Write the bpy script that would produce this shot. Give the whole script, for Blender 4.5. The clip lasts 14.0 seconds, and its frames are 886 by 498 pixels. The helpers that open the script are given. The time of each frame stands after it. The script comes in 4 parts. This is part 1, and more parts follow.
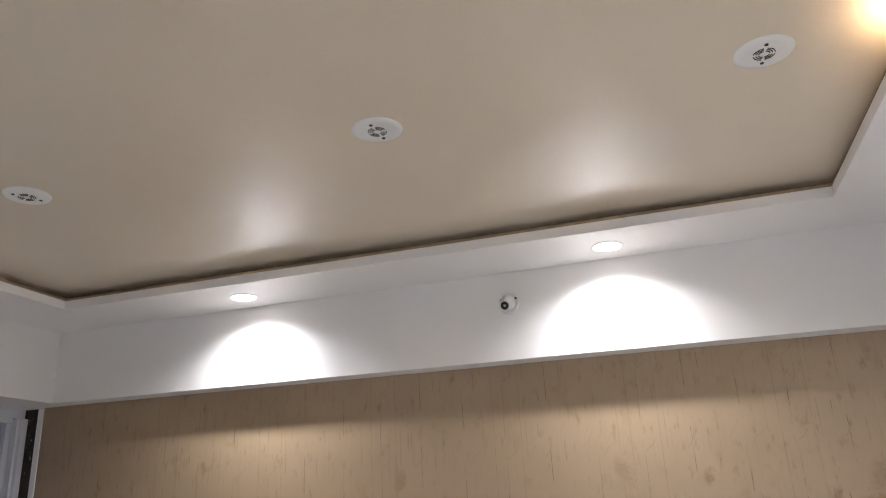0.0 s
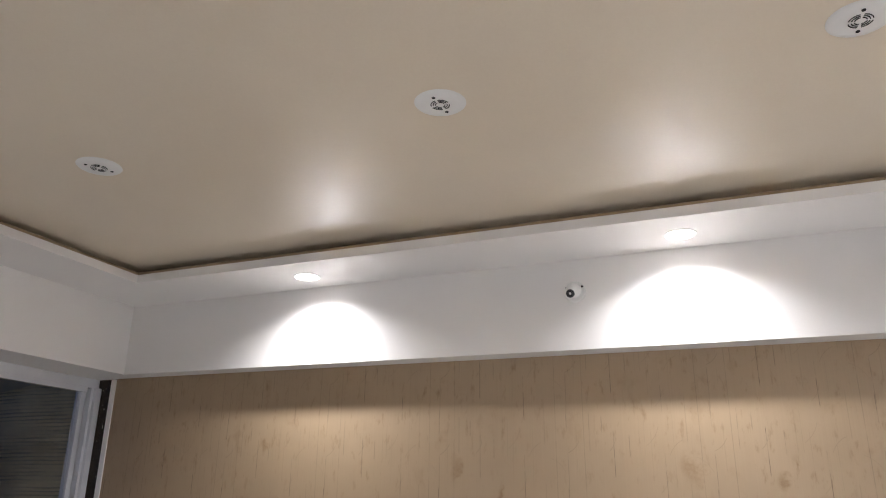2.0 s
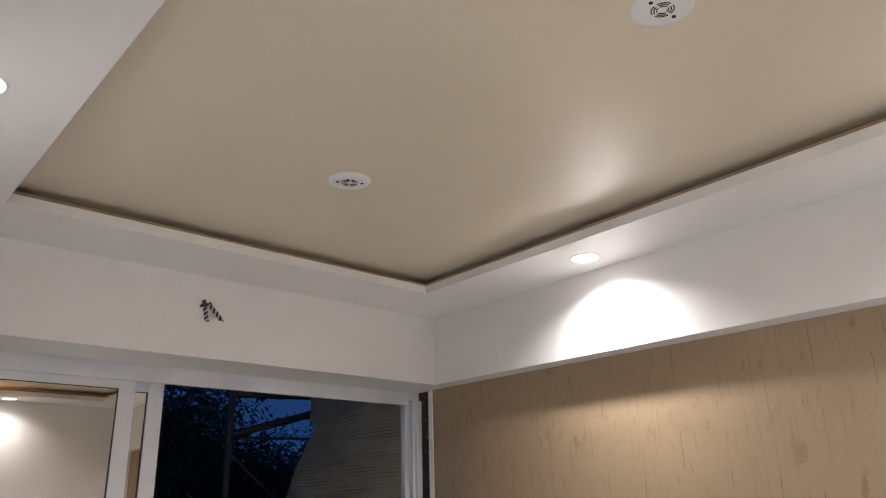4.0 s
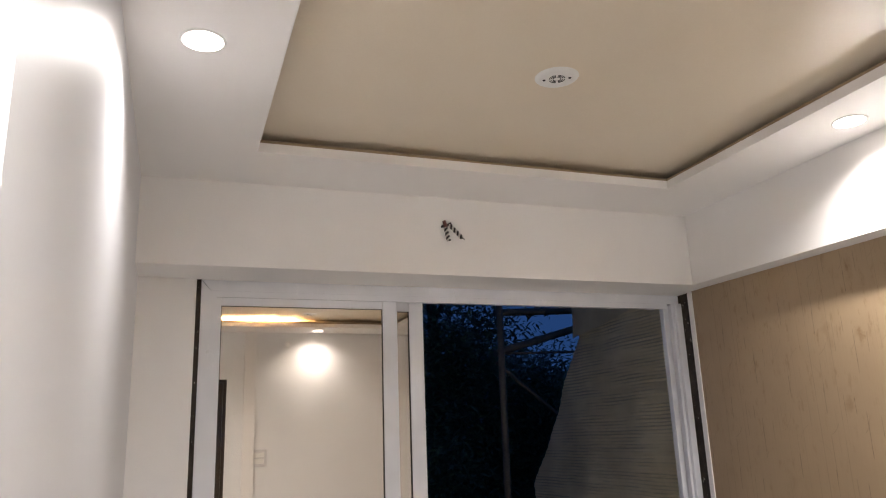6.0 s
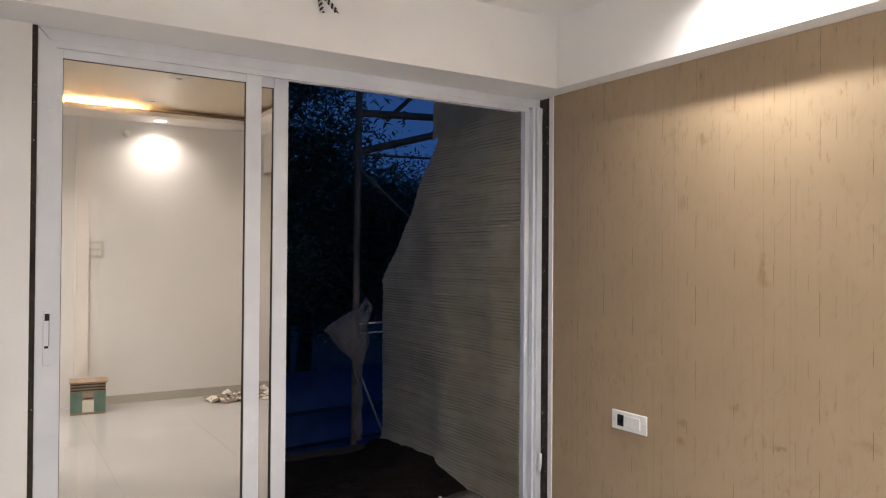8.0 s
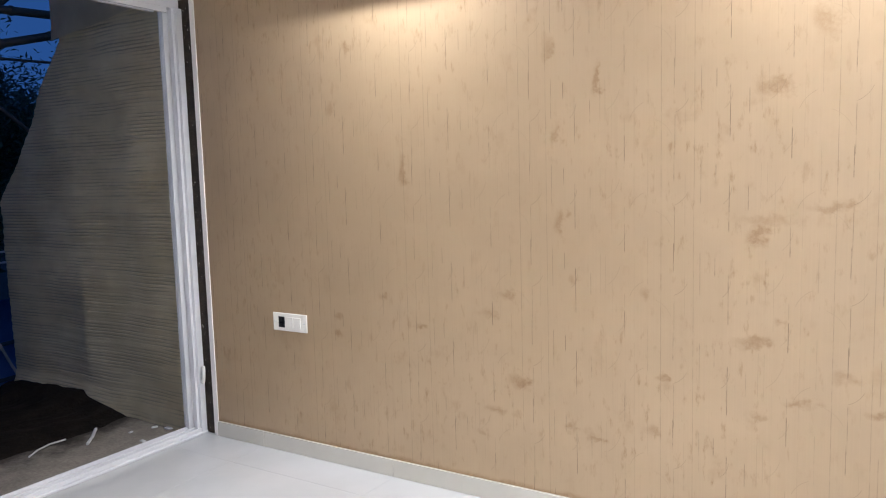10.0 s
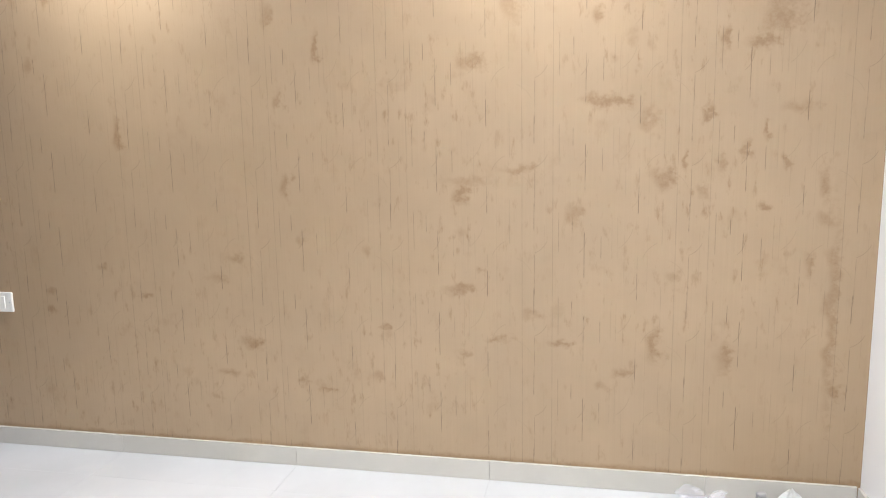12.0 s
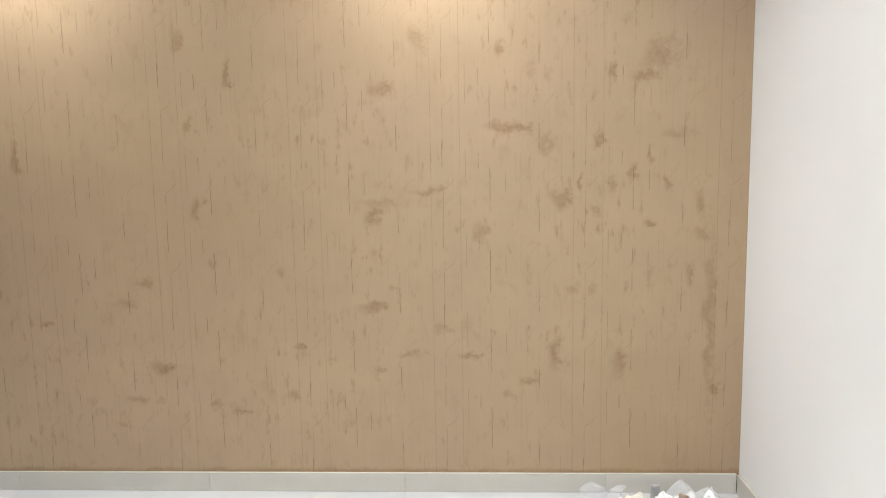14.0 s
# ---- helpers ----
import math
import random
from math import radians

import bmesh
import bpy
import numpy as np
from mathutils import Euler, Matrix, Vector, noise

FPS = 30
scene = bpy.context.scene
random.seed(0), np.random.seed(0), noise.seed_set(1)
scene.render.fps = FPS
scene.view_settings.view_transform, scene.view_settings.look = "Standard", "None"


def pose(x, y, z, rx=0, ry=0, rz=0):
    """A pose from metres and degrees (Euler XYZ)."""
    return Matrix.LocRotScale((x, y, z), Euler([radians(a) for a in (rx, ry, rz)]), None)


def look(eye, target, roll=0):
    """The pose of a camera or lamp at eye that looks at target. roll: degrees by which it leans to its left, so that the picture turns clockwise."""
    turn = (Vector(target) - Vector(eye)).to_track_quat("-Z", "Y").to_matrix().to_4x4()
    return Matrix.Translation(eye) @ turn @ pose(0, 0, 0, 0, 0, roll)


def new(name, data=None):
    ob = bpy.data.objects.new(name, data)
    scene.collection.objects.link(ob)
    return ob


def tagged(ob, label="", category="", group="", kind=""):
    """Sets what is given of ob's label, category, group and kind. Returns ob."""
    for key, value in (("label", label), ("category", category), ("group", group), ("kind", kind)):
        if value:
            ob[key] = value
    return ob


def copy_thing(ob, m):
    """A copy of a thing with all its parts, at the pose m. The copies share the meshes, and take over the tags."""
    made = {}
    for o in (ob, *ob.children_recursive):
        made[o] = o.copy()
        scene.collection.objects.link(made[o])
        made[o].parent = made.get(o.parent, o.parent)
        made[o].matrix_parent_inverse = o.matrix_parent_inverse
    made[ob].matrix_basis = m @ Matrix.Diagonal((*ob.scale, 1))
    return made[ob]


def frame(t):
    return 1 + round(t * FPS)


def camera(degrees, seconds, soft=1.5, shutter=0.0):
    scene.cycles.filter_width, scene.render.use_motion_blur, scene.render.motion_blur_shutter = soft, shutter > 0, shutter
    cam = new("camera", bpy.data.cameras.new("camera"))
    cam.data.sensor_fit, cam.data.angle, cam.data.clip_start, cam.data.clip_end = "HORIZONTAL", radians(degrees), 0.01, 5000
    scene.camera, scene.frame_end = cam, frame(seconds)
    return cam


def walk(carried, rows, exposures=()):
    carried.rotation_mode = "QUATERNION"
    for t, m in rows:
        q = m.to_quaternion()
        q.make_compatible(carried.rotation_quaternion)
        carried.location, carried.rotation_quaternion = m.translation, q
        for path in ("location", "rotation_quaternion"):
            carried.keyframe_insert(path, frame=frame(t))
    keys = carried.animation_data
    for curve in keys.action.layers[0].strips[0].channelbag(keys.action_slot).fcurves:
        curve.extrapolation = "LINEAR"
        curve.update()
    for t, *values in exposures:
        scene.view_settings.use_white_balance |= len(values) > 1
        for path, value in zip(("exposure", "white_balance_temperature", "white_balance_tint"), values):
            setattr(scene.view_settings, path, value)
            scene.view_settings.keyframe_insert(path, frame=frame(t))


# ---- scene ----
cam = camera(61.7, 14.0, 1.1)
PATH = [
    (0, (3.102, -2.979, 1.641), (2.575, -1.165, 2.298), -3.0),
    (0.2, (3.184, -3.077, 1.621), (2.643, -1.261, 2.261), -2.3),
    (0.5, (3.17, -3.076, 1.613), (2.658, -1.254, 2.258), -2.0),
    (1, (3.135, -3.014, 1.621), (2.591, -1.203, 2.272), -0.6),
    (1.5, (3.103, -2.963, 1.628), (2.508, -1.169, 2.281), 0.2),
    (2, (3.106, -2.897, 1.617), (2.395, -1.144, 2.266), 0.6),
    (2.5, (3.142, -2.753, 1.619), (2.13, -1.144, 2.242), 0.1),
    (2.7, (3.166, -2.72, 1.614), (2.072, -1.167, 2.239), -0.0),
    (4.8, (3.104, -2.473, 1.593), (1.5, -1.49, 2.271), -1.7),
    (5, (3.109, -2.447, 1.598), (1.447, -1.563, 2.273), -1.6),
    (5.5, (3.142, -2.409, 1.574), (1.39, -1.694, 2.221), -2.3),
    (6, (3.152, -2.397, 1.538), (1.33, -1.736, 2.031), -2.1),
    (6.5, (3.148, -2.401, 1.511), (1.314, -1.687, 1.863), -2.6),
    (7, (3.14, -2.42, 1.481), (1.3, -1.694, 1.777), -1.3),
    (7.5, (3.102, -2.444, 1.417), (1.295, -1.609, 1.607), 0.1),
    (8, (3.075, -2.477, 1.375), (1.375, -1.424, 1.395), 0.4),
    (8.5, (3.048, -2.484, 1.356), (1.459, -1.281, 1.185), -0.2),
    (9, (3.064, -2.471, 1.333), (1.635, -1.093, 1.095), -1.1),
    (9.2, (3.063, -2.498, 1.321), (1.718, -1.036, 1.095), -1.3),
    (11.5, (3.213, -2.577, 1.327), (2.631, -0.683, 1.052), -1.0),
    (12, (3.197, -2.642, 1.326), (2.796, -0.709, 1.007), -1.1),
    (12.5, (3.149, -2.699, 1.33), (2.91, -0.738, 1.022), -1.2),
    (13, (3.124, -2.749, 1.327), (3.009, -0.77, 1.061), -0.9),
    (13.5, (3.128, -2.778, 1.319), (3.032, -0.796, 1.063), -1.0),
    (14, (3.117, -2.78, 1.317), (3.02, -0.799, 1.064), -1.0),
]
EXPOSURES = [(0.0, 1.86, 6650, 15), (2.7, 2.02, 6800, 15), (5.0, 2.18, 7150, 16), (7.0, 2.50, 7450, 17), (8.0, 2.64, 7200, 15), (9.0, 3.02, 6850, 14), (11.5, 3.02, 6500, 12), (13.0, 2.68, 7000, 11), (14.0, 2.66, 6900, 10)]
walk(cam, [(t, look(eye, target, roll)) for t, eye, target, roll in PATH], EXPOSURES)

# ---- world and light ----
world = bpy.data.worlds.new("dusk")
scene.world = world
world.use_nodes = True
wn = world.node_tree
bg = wn.nodes["Background"]
# deep dusk: an even blue vault, paler towards the horizon
grad = wn.nodes.new("ShaderNodeValToRGB")
grad.color_ramp.elements[0].position, grad.color_ramp.elements[0].color = 0.5, (0.014, 0.062, 0.215, 1)
grad.color_ramp.elements[1].position, grad.color_ramp.elements[1].color = 0.85, (0.006, 0.026, 0.11, 1)
mapz = wn.nodes.new("ShaderNodeSeparateXYZ")
half = wn.nodes.new("ShaderNodeMath")
half.operation = "MULTIPLY_ADD"
half.inputs[1].default_value, half.inputs[2].default_value = 0.5, 0.5
wn.links.new(wn.nodes.new("ShaderNodeTexCoord").outputs["Generated"], mapz.inputs[0])
wn.links.new(mapz.outputs[2], half.inputs[0])
wn.links.new(half.outputs[0], grad.inputs[0])
wn.links.new(grad.outputs[0], bg.inputs[0])
bg.inputs[1].default_value = 0.17

COOL = (0.885, 0.94, 1.0)


def downlamp(x, y, z, watts, color=COOL, beam=147):
    """The light of one recessed LED downlight: a soft-edged cone."""
    d = bpy.data.lights.new("downlight_lamp", "SPOT")
    d.energy, d.color, d.spot_size, d.spot_blend, d.shadow_soft_size = watts, color, radians(beam), 1.0, 0.03
    ob = new("downlight_lamp", d)
    ob.matrix_world = pose(x, y, z)
    return ob


# ---- sizes of the room ----
L = 4.11          # wall opposite the sliding door
YS = -2.56        # wall beside the camera
XE = 2.40         # where that wall ends
YB = -4.1         # back of the passage
ZB = 2.2          # underside of the beams
ZC = 2.54         # underside of the false ceiling
ZT = 2.618        # painted tray
BX, BY = 0.288, -0.1
TX0, TX1, TY0, TY1 = 0.63, 3.71, -2.166, -0.445
TILE = 0.781


# ---- helpers ----
class N:
    """A small front end for shader nodes."""

    def __init__(self, name):
        self.m = bpy.data.materials.new(name)
        self.m.use_nodes = True
        self.t = self.m.node_tree
        self.b = self.t.nodes["Principled BSDF"]
        self.out = self.t.nodes["Material Output"]

    def put(self, sock, v):
        if isinstance(v, bpy.types.NodeSocket):
            self.t.links.new(v, sock)
        else:
            sock.default_value = v

    def node(self, kind, **kw):
        n = self.t.nodes.new(kind)
        for k, v in kw.items():
            self.put(n.inputs[int(k[1:])] if k[0] == "_" and k[1:].isdigit() else n.inputs[k], v)
        return n

    def math(self, op, a, b=0.0, c=0.0):
        n = self.t.nodes.new("ShaderNodeMath")
        n.operation = op
        self.put(n.inputs[0], a)
        self.put(n.inputs[1], b)
        self.put(n.inputs[2], c)
        return n.outputs[0]

    def step(self, v, lo, hi, a=0.0, b=1.0):
        n = self.t.nodes.new("ShaderNodeMapRange")
        n.interpolation_type = "SMOOTHSTEP"
        for i, q in enumerate((v, lo, hi, a, b)):
            self.put(n.inputs[i], q)
        return n.outputs[0]

    def coord(self, which="Object"):
        return self.t.nodes.new("ShaderNodeTexCoord").outputs[which]

    def place(self):
        return self.t.nodes.new("ShaderNodeNewGeometry").outputs["Position"]

    def scaled(self, vec, s):
        n = self.t.nodes.new("ShaderNodeVectorMath")
        n.operation = "MULTIPLY"
        self.put(n.inputs[0], vec)
        n.inputs[1].default_value = s
        return n.outputs[0]

    def noise(self, vec, scale, detail=4.0, rough=0.55):
        n = self.t.nodes.new("ShaderNodeTexNoise")
        self.put(n.inputs["Vector"], vec)
        n.inputs["Scale"].default_value = scale
        n.inputs["Detail"].default_value = detail
        n.inputs["Roughness"].default_value = rough
        return n.outputs["Fac"]

    def mix(self, f, a, b):
        n = self.t.nodes.new("ShaderNodeMix")
        n.data_type = "RGBA"
        self.put(n.inputs[0], f)
        self.put(n.inputs[6], a)
        self.put(n.inputs[7], b)
        return n.outputs[2]

    def bump(self, h, strength, dist):
        n = self.t.nodes.new("ShaderNodeBump")
        n.inputs["Strength"].default_value = strength
        n.inputs["Distance"].default_value = dist
        self.put(n.inputs["Height"], h)
        self.put(self.b.inputs["Normal"], n.outputs[0])

    def rand(self):
        return self.t.nodes.new("ShaderNodeObjectInfo").outputs["Random"]

    def set(self, **kw):
        for k, v in kw.items():
            self.put(self.b.inputs[k.replace("_", " ")], v)
        return self.m


def c4(r, g, b):
    return (r, g, b, 1.0)


def surface(name, col, col2, rough=0.5, scale=6.0, fine=90.0, bump=0.15, dist=0.001, metal=0.0, spec=0.5, rough_var=0.08):
    """Two-scale varied surface: broad patches between two colours and a fine grain in relief and gloss."""
    n = N(name)
    p = n.place()
    a = n.noise(p, scale, 3)
    g = n.noise(p, fine, 5, 0.6)
    f = n.math("MULTIPLY_ADD", g, 0.35, n.math("MULTIPLY", a, 0.65))
    n.bump(g, bump, dist)
    return n.set(Base_Color=n.mix(n.step(f, 0.3, 0.7), c4(*col), c4(*col2)),
                 Roughness=n.step(f, 0.2, 0.8, rough - rough_var, rough + rough_var), Metallic=metal, Specular_IOR_Level=spec)


def emitter(name, col, strength):
    n = N(name)
    return n.set(Base_Color=c4(*col), Emission_Color=c4(*col), Emission_Strength=strength)


def bm_box(bm, x0, y0, z0, x1, y1, z1, bevel=0.0, seg=2):
    vs = [bm.verts.new((x, y, z)) for x in (x0, x1) for y in (y0, y1) for z in (z0, z1)]
    fs = [bm.faces.new([vs[i] for i in q]) for q in ((0, 1, 3, 2), (4, 6, 7, 5), (0, 4, 5, 1), (2, 3, 7, 6), (0, 2, 6, 4), (1, 5, 7, 3))]
    if bevel:
        es = list({e for f in fs for e in f.edges})
        bmesh.ops.bevel(bm, geom=es, offset=bevel, segments=seg, affect="EDGES", profile=0.5)
    return vs


def box(x0, y0, z0, x1, y1, z1, bevel=0.0, seg=2):
    bm = bmesh.new()
    bm_box(bm, min(x0, x1), min(y0, y1), min(z0, z1), max(x0, x1), max(y0, y1), max(z0, z1), bevel, seg)
    return bm


def lathe(profile, n=32, bm=None, m=None):
    """A turned body: profile of (radius, height) about z."""
    bm = bm or bmesh.new()
    rings = []
    for r, z in profile:
        if r < 1e-6:
            rings.append([bm.verts.new((0, 0, z))])
        else:
            rings.append([bm.verts.new((r * math.cos(2 * math.pi * i / n), r * math.sin(2 * math.pi * i / n), z)) for i in range(n)])
    for a, b in zip(rings, rings[1:]):
        for i in range(n):
            j = (i + 1) % n
            if len(a) == 1 and len(b) > 1:
                bm.faces.new((a[0], b[i], b[j]))
            elif len(b) == 1 and len(a) > 1:
                bm.faces.new((a[i], b[0], a[j]))
            elif len(a) > 1:
                bm.faces.new((a[i], b[i], b[j], a[j]))
    if m is not None:
        bmesh.ops.transform(bm, matrix=m, verts=[v for r in rings for v in r])
    return bm


def tube(path, radius, n=8, bm=None, taper=1.0):
    """A round rod along a list of points."""
    bm = bm or bmesh.new()
    pts = [Vector(p) for p in path]
    rings = []
    for i, p in enumerate(pts):
        d = (pts[min(i + 1, len(pts) - 1)] - pts[max(i - 1, 0)]).normalized()
        u = d.orthogonal().normalized() if i == 0 else (u - d * u.dot(d)).normalized()
        v = d.cross(u)
        r = radius * (1 + (taper - 1) * i / max(1, len(pts) - 1))
        rings.append([bm.verts.new(p + r * (math.cos(2 * math.pi * k / n) * u + math.sin(2 * math.pi * k / n) * v)) for k in range(n)])
    for a, b in zip(rings, rings[1:]):
        for k in range(n):
            bm.faces.new((a[k], a[(k + 1) % n], b[(k + 1) % n], b[k]))
    bm.faces.new(rings[0][::-1])
    bm.faces.new(rings[-1])
    return bm


def mesh_of(name, bm, material, smooth=False):
    bmesh.ops.recalc_face_normals(bm, faces=bm.faces)
    me = bpy.data.meshes.new(name)
    bm.to_mesh(me)
    bm.free()
    me.materials.append(material)
    if smooth:
        for p in me.polygons:
            p.use_smooth = True
        me.set_sharp_from_angle(angle=radians(38))
    return me


def thing(name, label, category, kind="", group="", at=None):
    ob = new(name)
    ob.empty_display_size = 0.05
    if at is not None:
        ob.matrix_world = at
    return tagged(ob, label, category, group, kind)


def part(name, bm, material, parent, label="", smooth=False):
    ob = new(name, mesh_of(name, bm, material, smooth))
    ob.parent = parent
    return tagged(ob, label)


def solid(name, bm, material, label, category, kind="", group="", smooth=False, at=None):
    ob = new(name, mesh_of(name, bm, material, smooth))
    if at is not None:
        ob.matrix_world = at
    return tagged(ob, label, category, group, kind)


# ---- materials ----
white_paint = surface("white_paint", (0.81, 0.78, 0.75), (0.85, 0.82, 0.79), 0.5, 2.0, 220, 0.05, 0.0006)
satin_paint = surface("satin_paint", (0.72, 0.725, 0.745), (0.76, 0.765, 0.785), 0.44, 2.0, 160, 0.06, 0.0006)
cool_white = surface("cool_white", (0.785, 0.785, 0.785), (0.82, 0.82, 0.82), 0.5, 2.0, 220, 0.05, 0.0006)
grey_paint = surface("grey_paint", (0.60, 0.57, 0.50), (0.66, 0.63, 0.56), 0.5, 3.0, 160, 0.05, 0.0006)
tray_paint = surface("tray_paint", (0.725, 0.62, 0.485), (0.775, 0.67, 0.53), 0.34, 1.6, 140, 0.05, 0.0006, spec=0.6, rough_var=0.05)
raw_edge = surface("raw_edge", (0.26, 0.18, 0.10), (0.38, 0.28, 0.18), 0.8, 20, 150, 0.3, 0.002)
gasket = surface("gasket", (0.015, 0.014, 0.013), (0.03, 0.028, 0.026), 0.6, 30, 200, 0.2, 0.001)
plastic_white = surface("plastic_white", (0.78, 0.77, 0.74), (0.82, 0.81, 0.78), 0.35, 20, 300, 0.03, 0.0003)
plate_white = surface("plate_white", (0.82, 0.80, 0.74), (0.86, 0.84, 0.79), 0.3, 20, 300, 0.03, 0.0003)
plastic_black = surface("plastic_black", (0.010, 0.010, 0.011), (0.018, 0.018, 0.02), 0.3, 20, 300, 0.05, 0.0003)
hole_black = surface("hole_black", (0.012, 0.011, 0.010), (0.02, 0.02, 0.018), 0.8, 20, 300, 0.05, 0.0003)
steel = surface("steel", (0.6, 0.6, 0.6), (0.7, 0.7, 0.7), 0.3, 40, 300, 0.05, 0.0003, metal=1.0)
dark_brown = surface("dark_brown", (0.025, 0.018, 0.014), (0.05, 0.035, 0.026), 0.4, 4, 60, 0.2, 0.001)
soil = surface("soil", (0.008, 0.0062, 0.005), (0.022, 0.017, 0.013), 0.95, 9, 60, 1.0, 0.02, spec=0.1)
earth = surface("earth", (0.03, 0.026, 0.02), (0.06, 0.05, 0.04), 0.95, 3, 30, 1.0, 0.03)
tarp_blue = surface("tarp_blue", (0.05, 0.11, 0.26), (0.085, 0.165, 0.36), 0.45, 4, 70, 0.4, 0.004)
bamboo = surface("bamboo", (0.08, 0.06, 0.04), (0.13, 0.10, 0.068), 0.6, 8, 80, 0.4, 0.002)
bark = surface("bark", (0.05, 0.04, 0.03), (0.10, 0.08, 0.06), 0.9, 12, 60, 0.9, 0.01)
paper = surface("paper", (0.80, 0.80, 0.79), (0.86, 0.86, 0.86), 0.7, 12, 160, 0.1, 0.0006)
paper_cream = surface("paper_cream", (0.72, 0.68, 0.58), (0.8, 0.76, 0.67), 0.75, 12, 160, 0.1, 0.0006)
plaster_grey = surface("plaster_grey", (0.28, 0.28, 0.28), (0.42, 0.41, 0.40), 0.85, 30, 160, 0.5, 0.002)
card_brown = surface("card_brown", (0.30, 0.215, 0.155), (0.40, 0.30, 0.225), 0.8, 12, 120, 0.2, 0.0006)
card_green = surface("card_green", (0.10, 0.19, 0.155), (0.15, 0.25, 0.205), 0.7, 12, 120, 0.2, 0.0006)
wire_red = surface("wire_red", (0.10, 0.03, 0.022), (0.15, 0.05, 0.035), 0.5, 40, 200, 0.1, 0.0003)
wire_black = surface("wire_black", (0.02, 0.018, 0.016), (0.035, 0.03, 0.028), 0.5, 40, 200, 0.1, 0.0003)
wire_pale = surface("wire_pale", (0.55, 0.52, 0.46), (0.66, 0.63, 0.57), 0.5, 40, 200, 0.1, 0.0003)
pipe_white = surface("pipe_white", (0.55, 0.55, 0.56), (0.68, 0.68, 0.68), 0.5, 20, 200, 0.1, 0.0004)
lamp_glow = emitter("lamp_glow", (0.95, 0.97, 1.0), 3.0)
warm_glow = emitter("warm_glow", (1.0, 0.74, 0.44), 220.0)


def make_upvc():
    """White window profile with finger smudges and site dust."""
    n = N("upvc")
    p = n.place()
    tone = n.noise(p, 4, 3)
    smudge = n.math("MULTIPLY", n.step(n.noise(n.scaled(p, (1, 1, 0.55)), 17, 5, 0.65), 0.60, 0.74), n.step(n.noise(p, 3.1, 2), 0.48, 0.62))
    n.bump(n.noise(p, 300, 3), 0.03, 0.0004)
    col = n.mix(n.step(tone, 0.3, 0.7), c4(0.69, 0.695, 0.725), c4(0.76, 0.765, 0.79))
    return n.set(Base_Color=n.mix(n.math("MULTIPLY", smudge, 0.45), col, c4(0.33, 0.32, 0.31)), Roughness=n.math("MULTIPLY_ADD", smudge, 0.3, 0.27))


upvc = make_upvc()


def make_raw_gap():
    """Bare dark joint with flecks of plaster left in it."""
    n = N("raw_gap")
    p = n.place()
    g = n.noise(p, 90, 5, 0.65)
    fleck = n.step(n.noise(n.scaled(p, (1, 1, 0.6)), 75, 3, 0.6), 0.66, 0.72)
    col = n.mix(n.step(n.noise(p, 14, 4), 0.3, 0.7), c4(0.018, 0.013, 0.010), c4(0.05, 0.035, 0.025))
    n.bump(g, 0.8, 0.006)
    return n.set(Base_Color=n.mix(fleck, col, c4(0.42, 0.39, 0.35)), Roughness=0.88)


raw_gap = make_raw_gap()


def make_tile():
    n = N("vitrified_tile")
    p = n.place()
    a, g = n.noise(p, 1.7, 5, 0.6), n.noise(p, 240, 2)
    r = n.rand()
    f = n.math("ADD", n.step(a, 0.3, 0.75, 0.0, 0.8), n.math("MULTIPLY", r, 0.2))
    dust = n.step(n.noise(p, 9, 6, 0.65), 0.5, 0.78)
    n.bump(g, 0.02, 0.0004)
    return n.set(Base_Color=n.mix(f, c4(0.50, 0.505, 0.51), c4(0.57, 0.575, 0.58)),
                 Roughness=n.math("MULTIPLY_ADD", dust, 0.2, 0.09))


def make_skirting():
    n = N("skirting_tile")
    p = n.place()
    a = n.noise(p, 3, 5, 0.6)
    n.bump(n.noise(p, 200, 2), 0.03, 0.0004)
    return n.set(Base_Color=n.mix(n.step(n.math("MULTIPLY_ADD", n.rand(), 0.3, a), 0.3, 0.9), c4(0.49, 0.47, 0.42), c4(0.56, 0.535, 0.485)), Roughness=0.25)


STAINS_A = [(2.75, 1.14, .14, .036), (2.94, 1.18, .12, .032), (2.72, 1.09, .06, .06), (2.03, 1.44, .028, .08), (1.35, 1.33, .04, .12), (1.74, .76, .09, .028),
            (1.82, .84, .05, .036), (1.88, .50, .064, .044), (1.78, .37, .10, .028), (2.18, .32, .06, .02), (3.23, .39, .052, .028), (3.31, .45, .072, .032),
            (3.41, .55, .052, .10), (3.98, .68, .036, .58), (4.0, .41, .044, .044), (3.95, 1.01, .052, .056), (3.94, 1.12, .048, .08), (3.23, 1.41, .12, .044)]
STAINS_B = [(3.37, 1.34, .052, .08), (3.43, 1.14, .068, .072), (3.85, 1.38, .08, .036), (3.78, 1.66, .10, .10), (3.72, 1.59, .08, .04), (3.12, 1.02, .048, .06),
            (2.72, .74, .11, .028), (2.97, .65, .06, .036), (2.85, .55, .064, .024), (3.08, .55, .052, .032), (2.39, .39, .06, .04), (3.64, .52, .052, .10),
            (3.47, .80, .048, .052), (2.04, 1.12, .036, .088), (2.18, 1.63, .028, .10), (2.90, 1.74, .06, .10), (2.76, 1.56, .10, .052), (0.975, 1.60, .04, .05)]
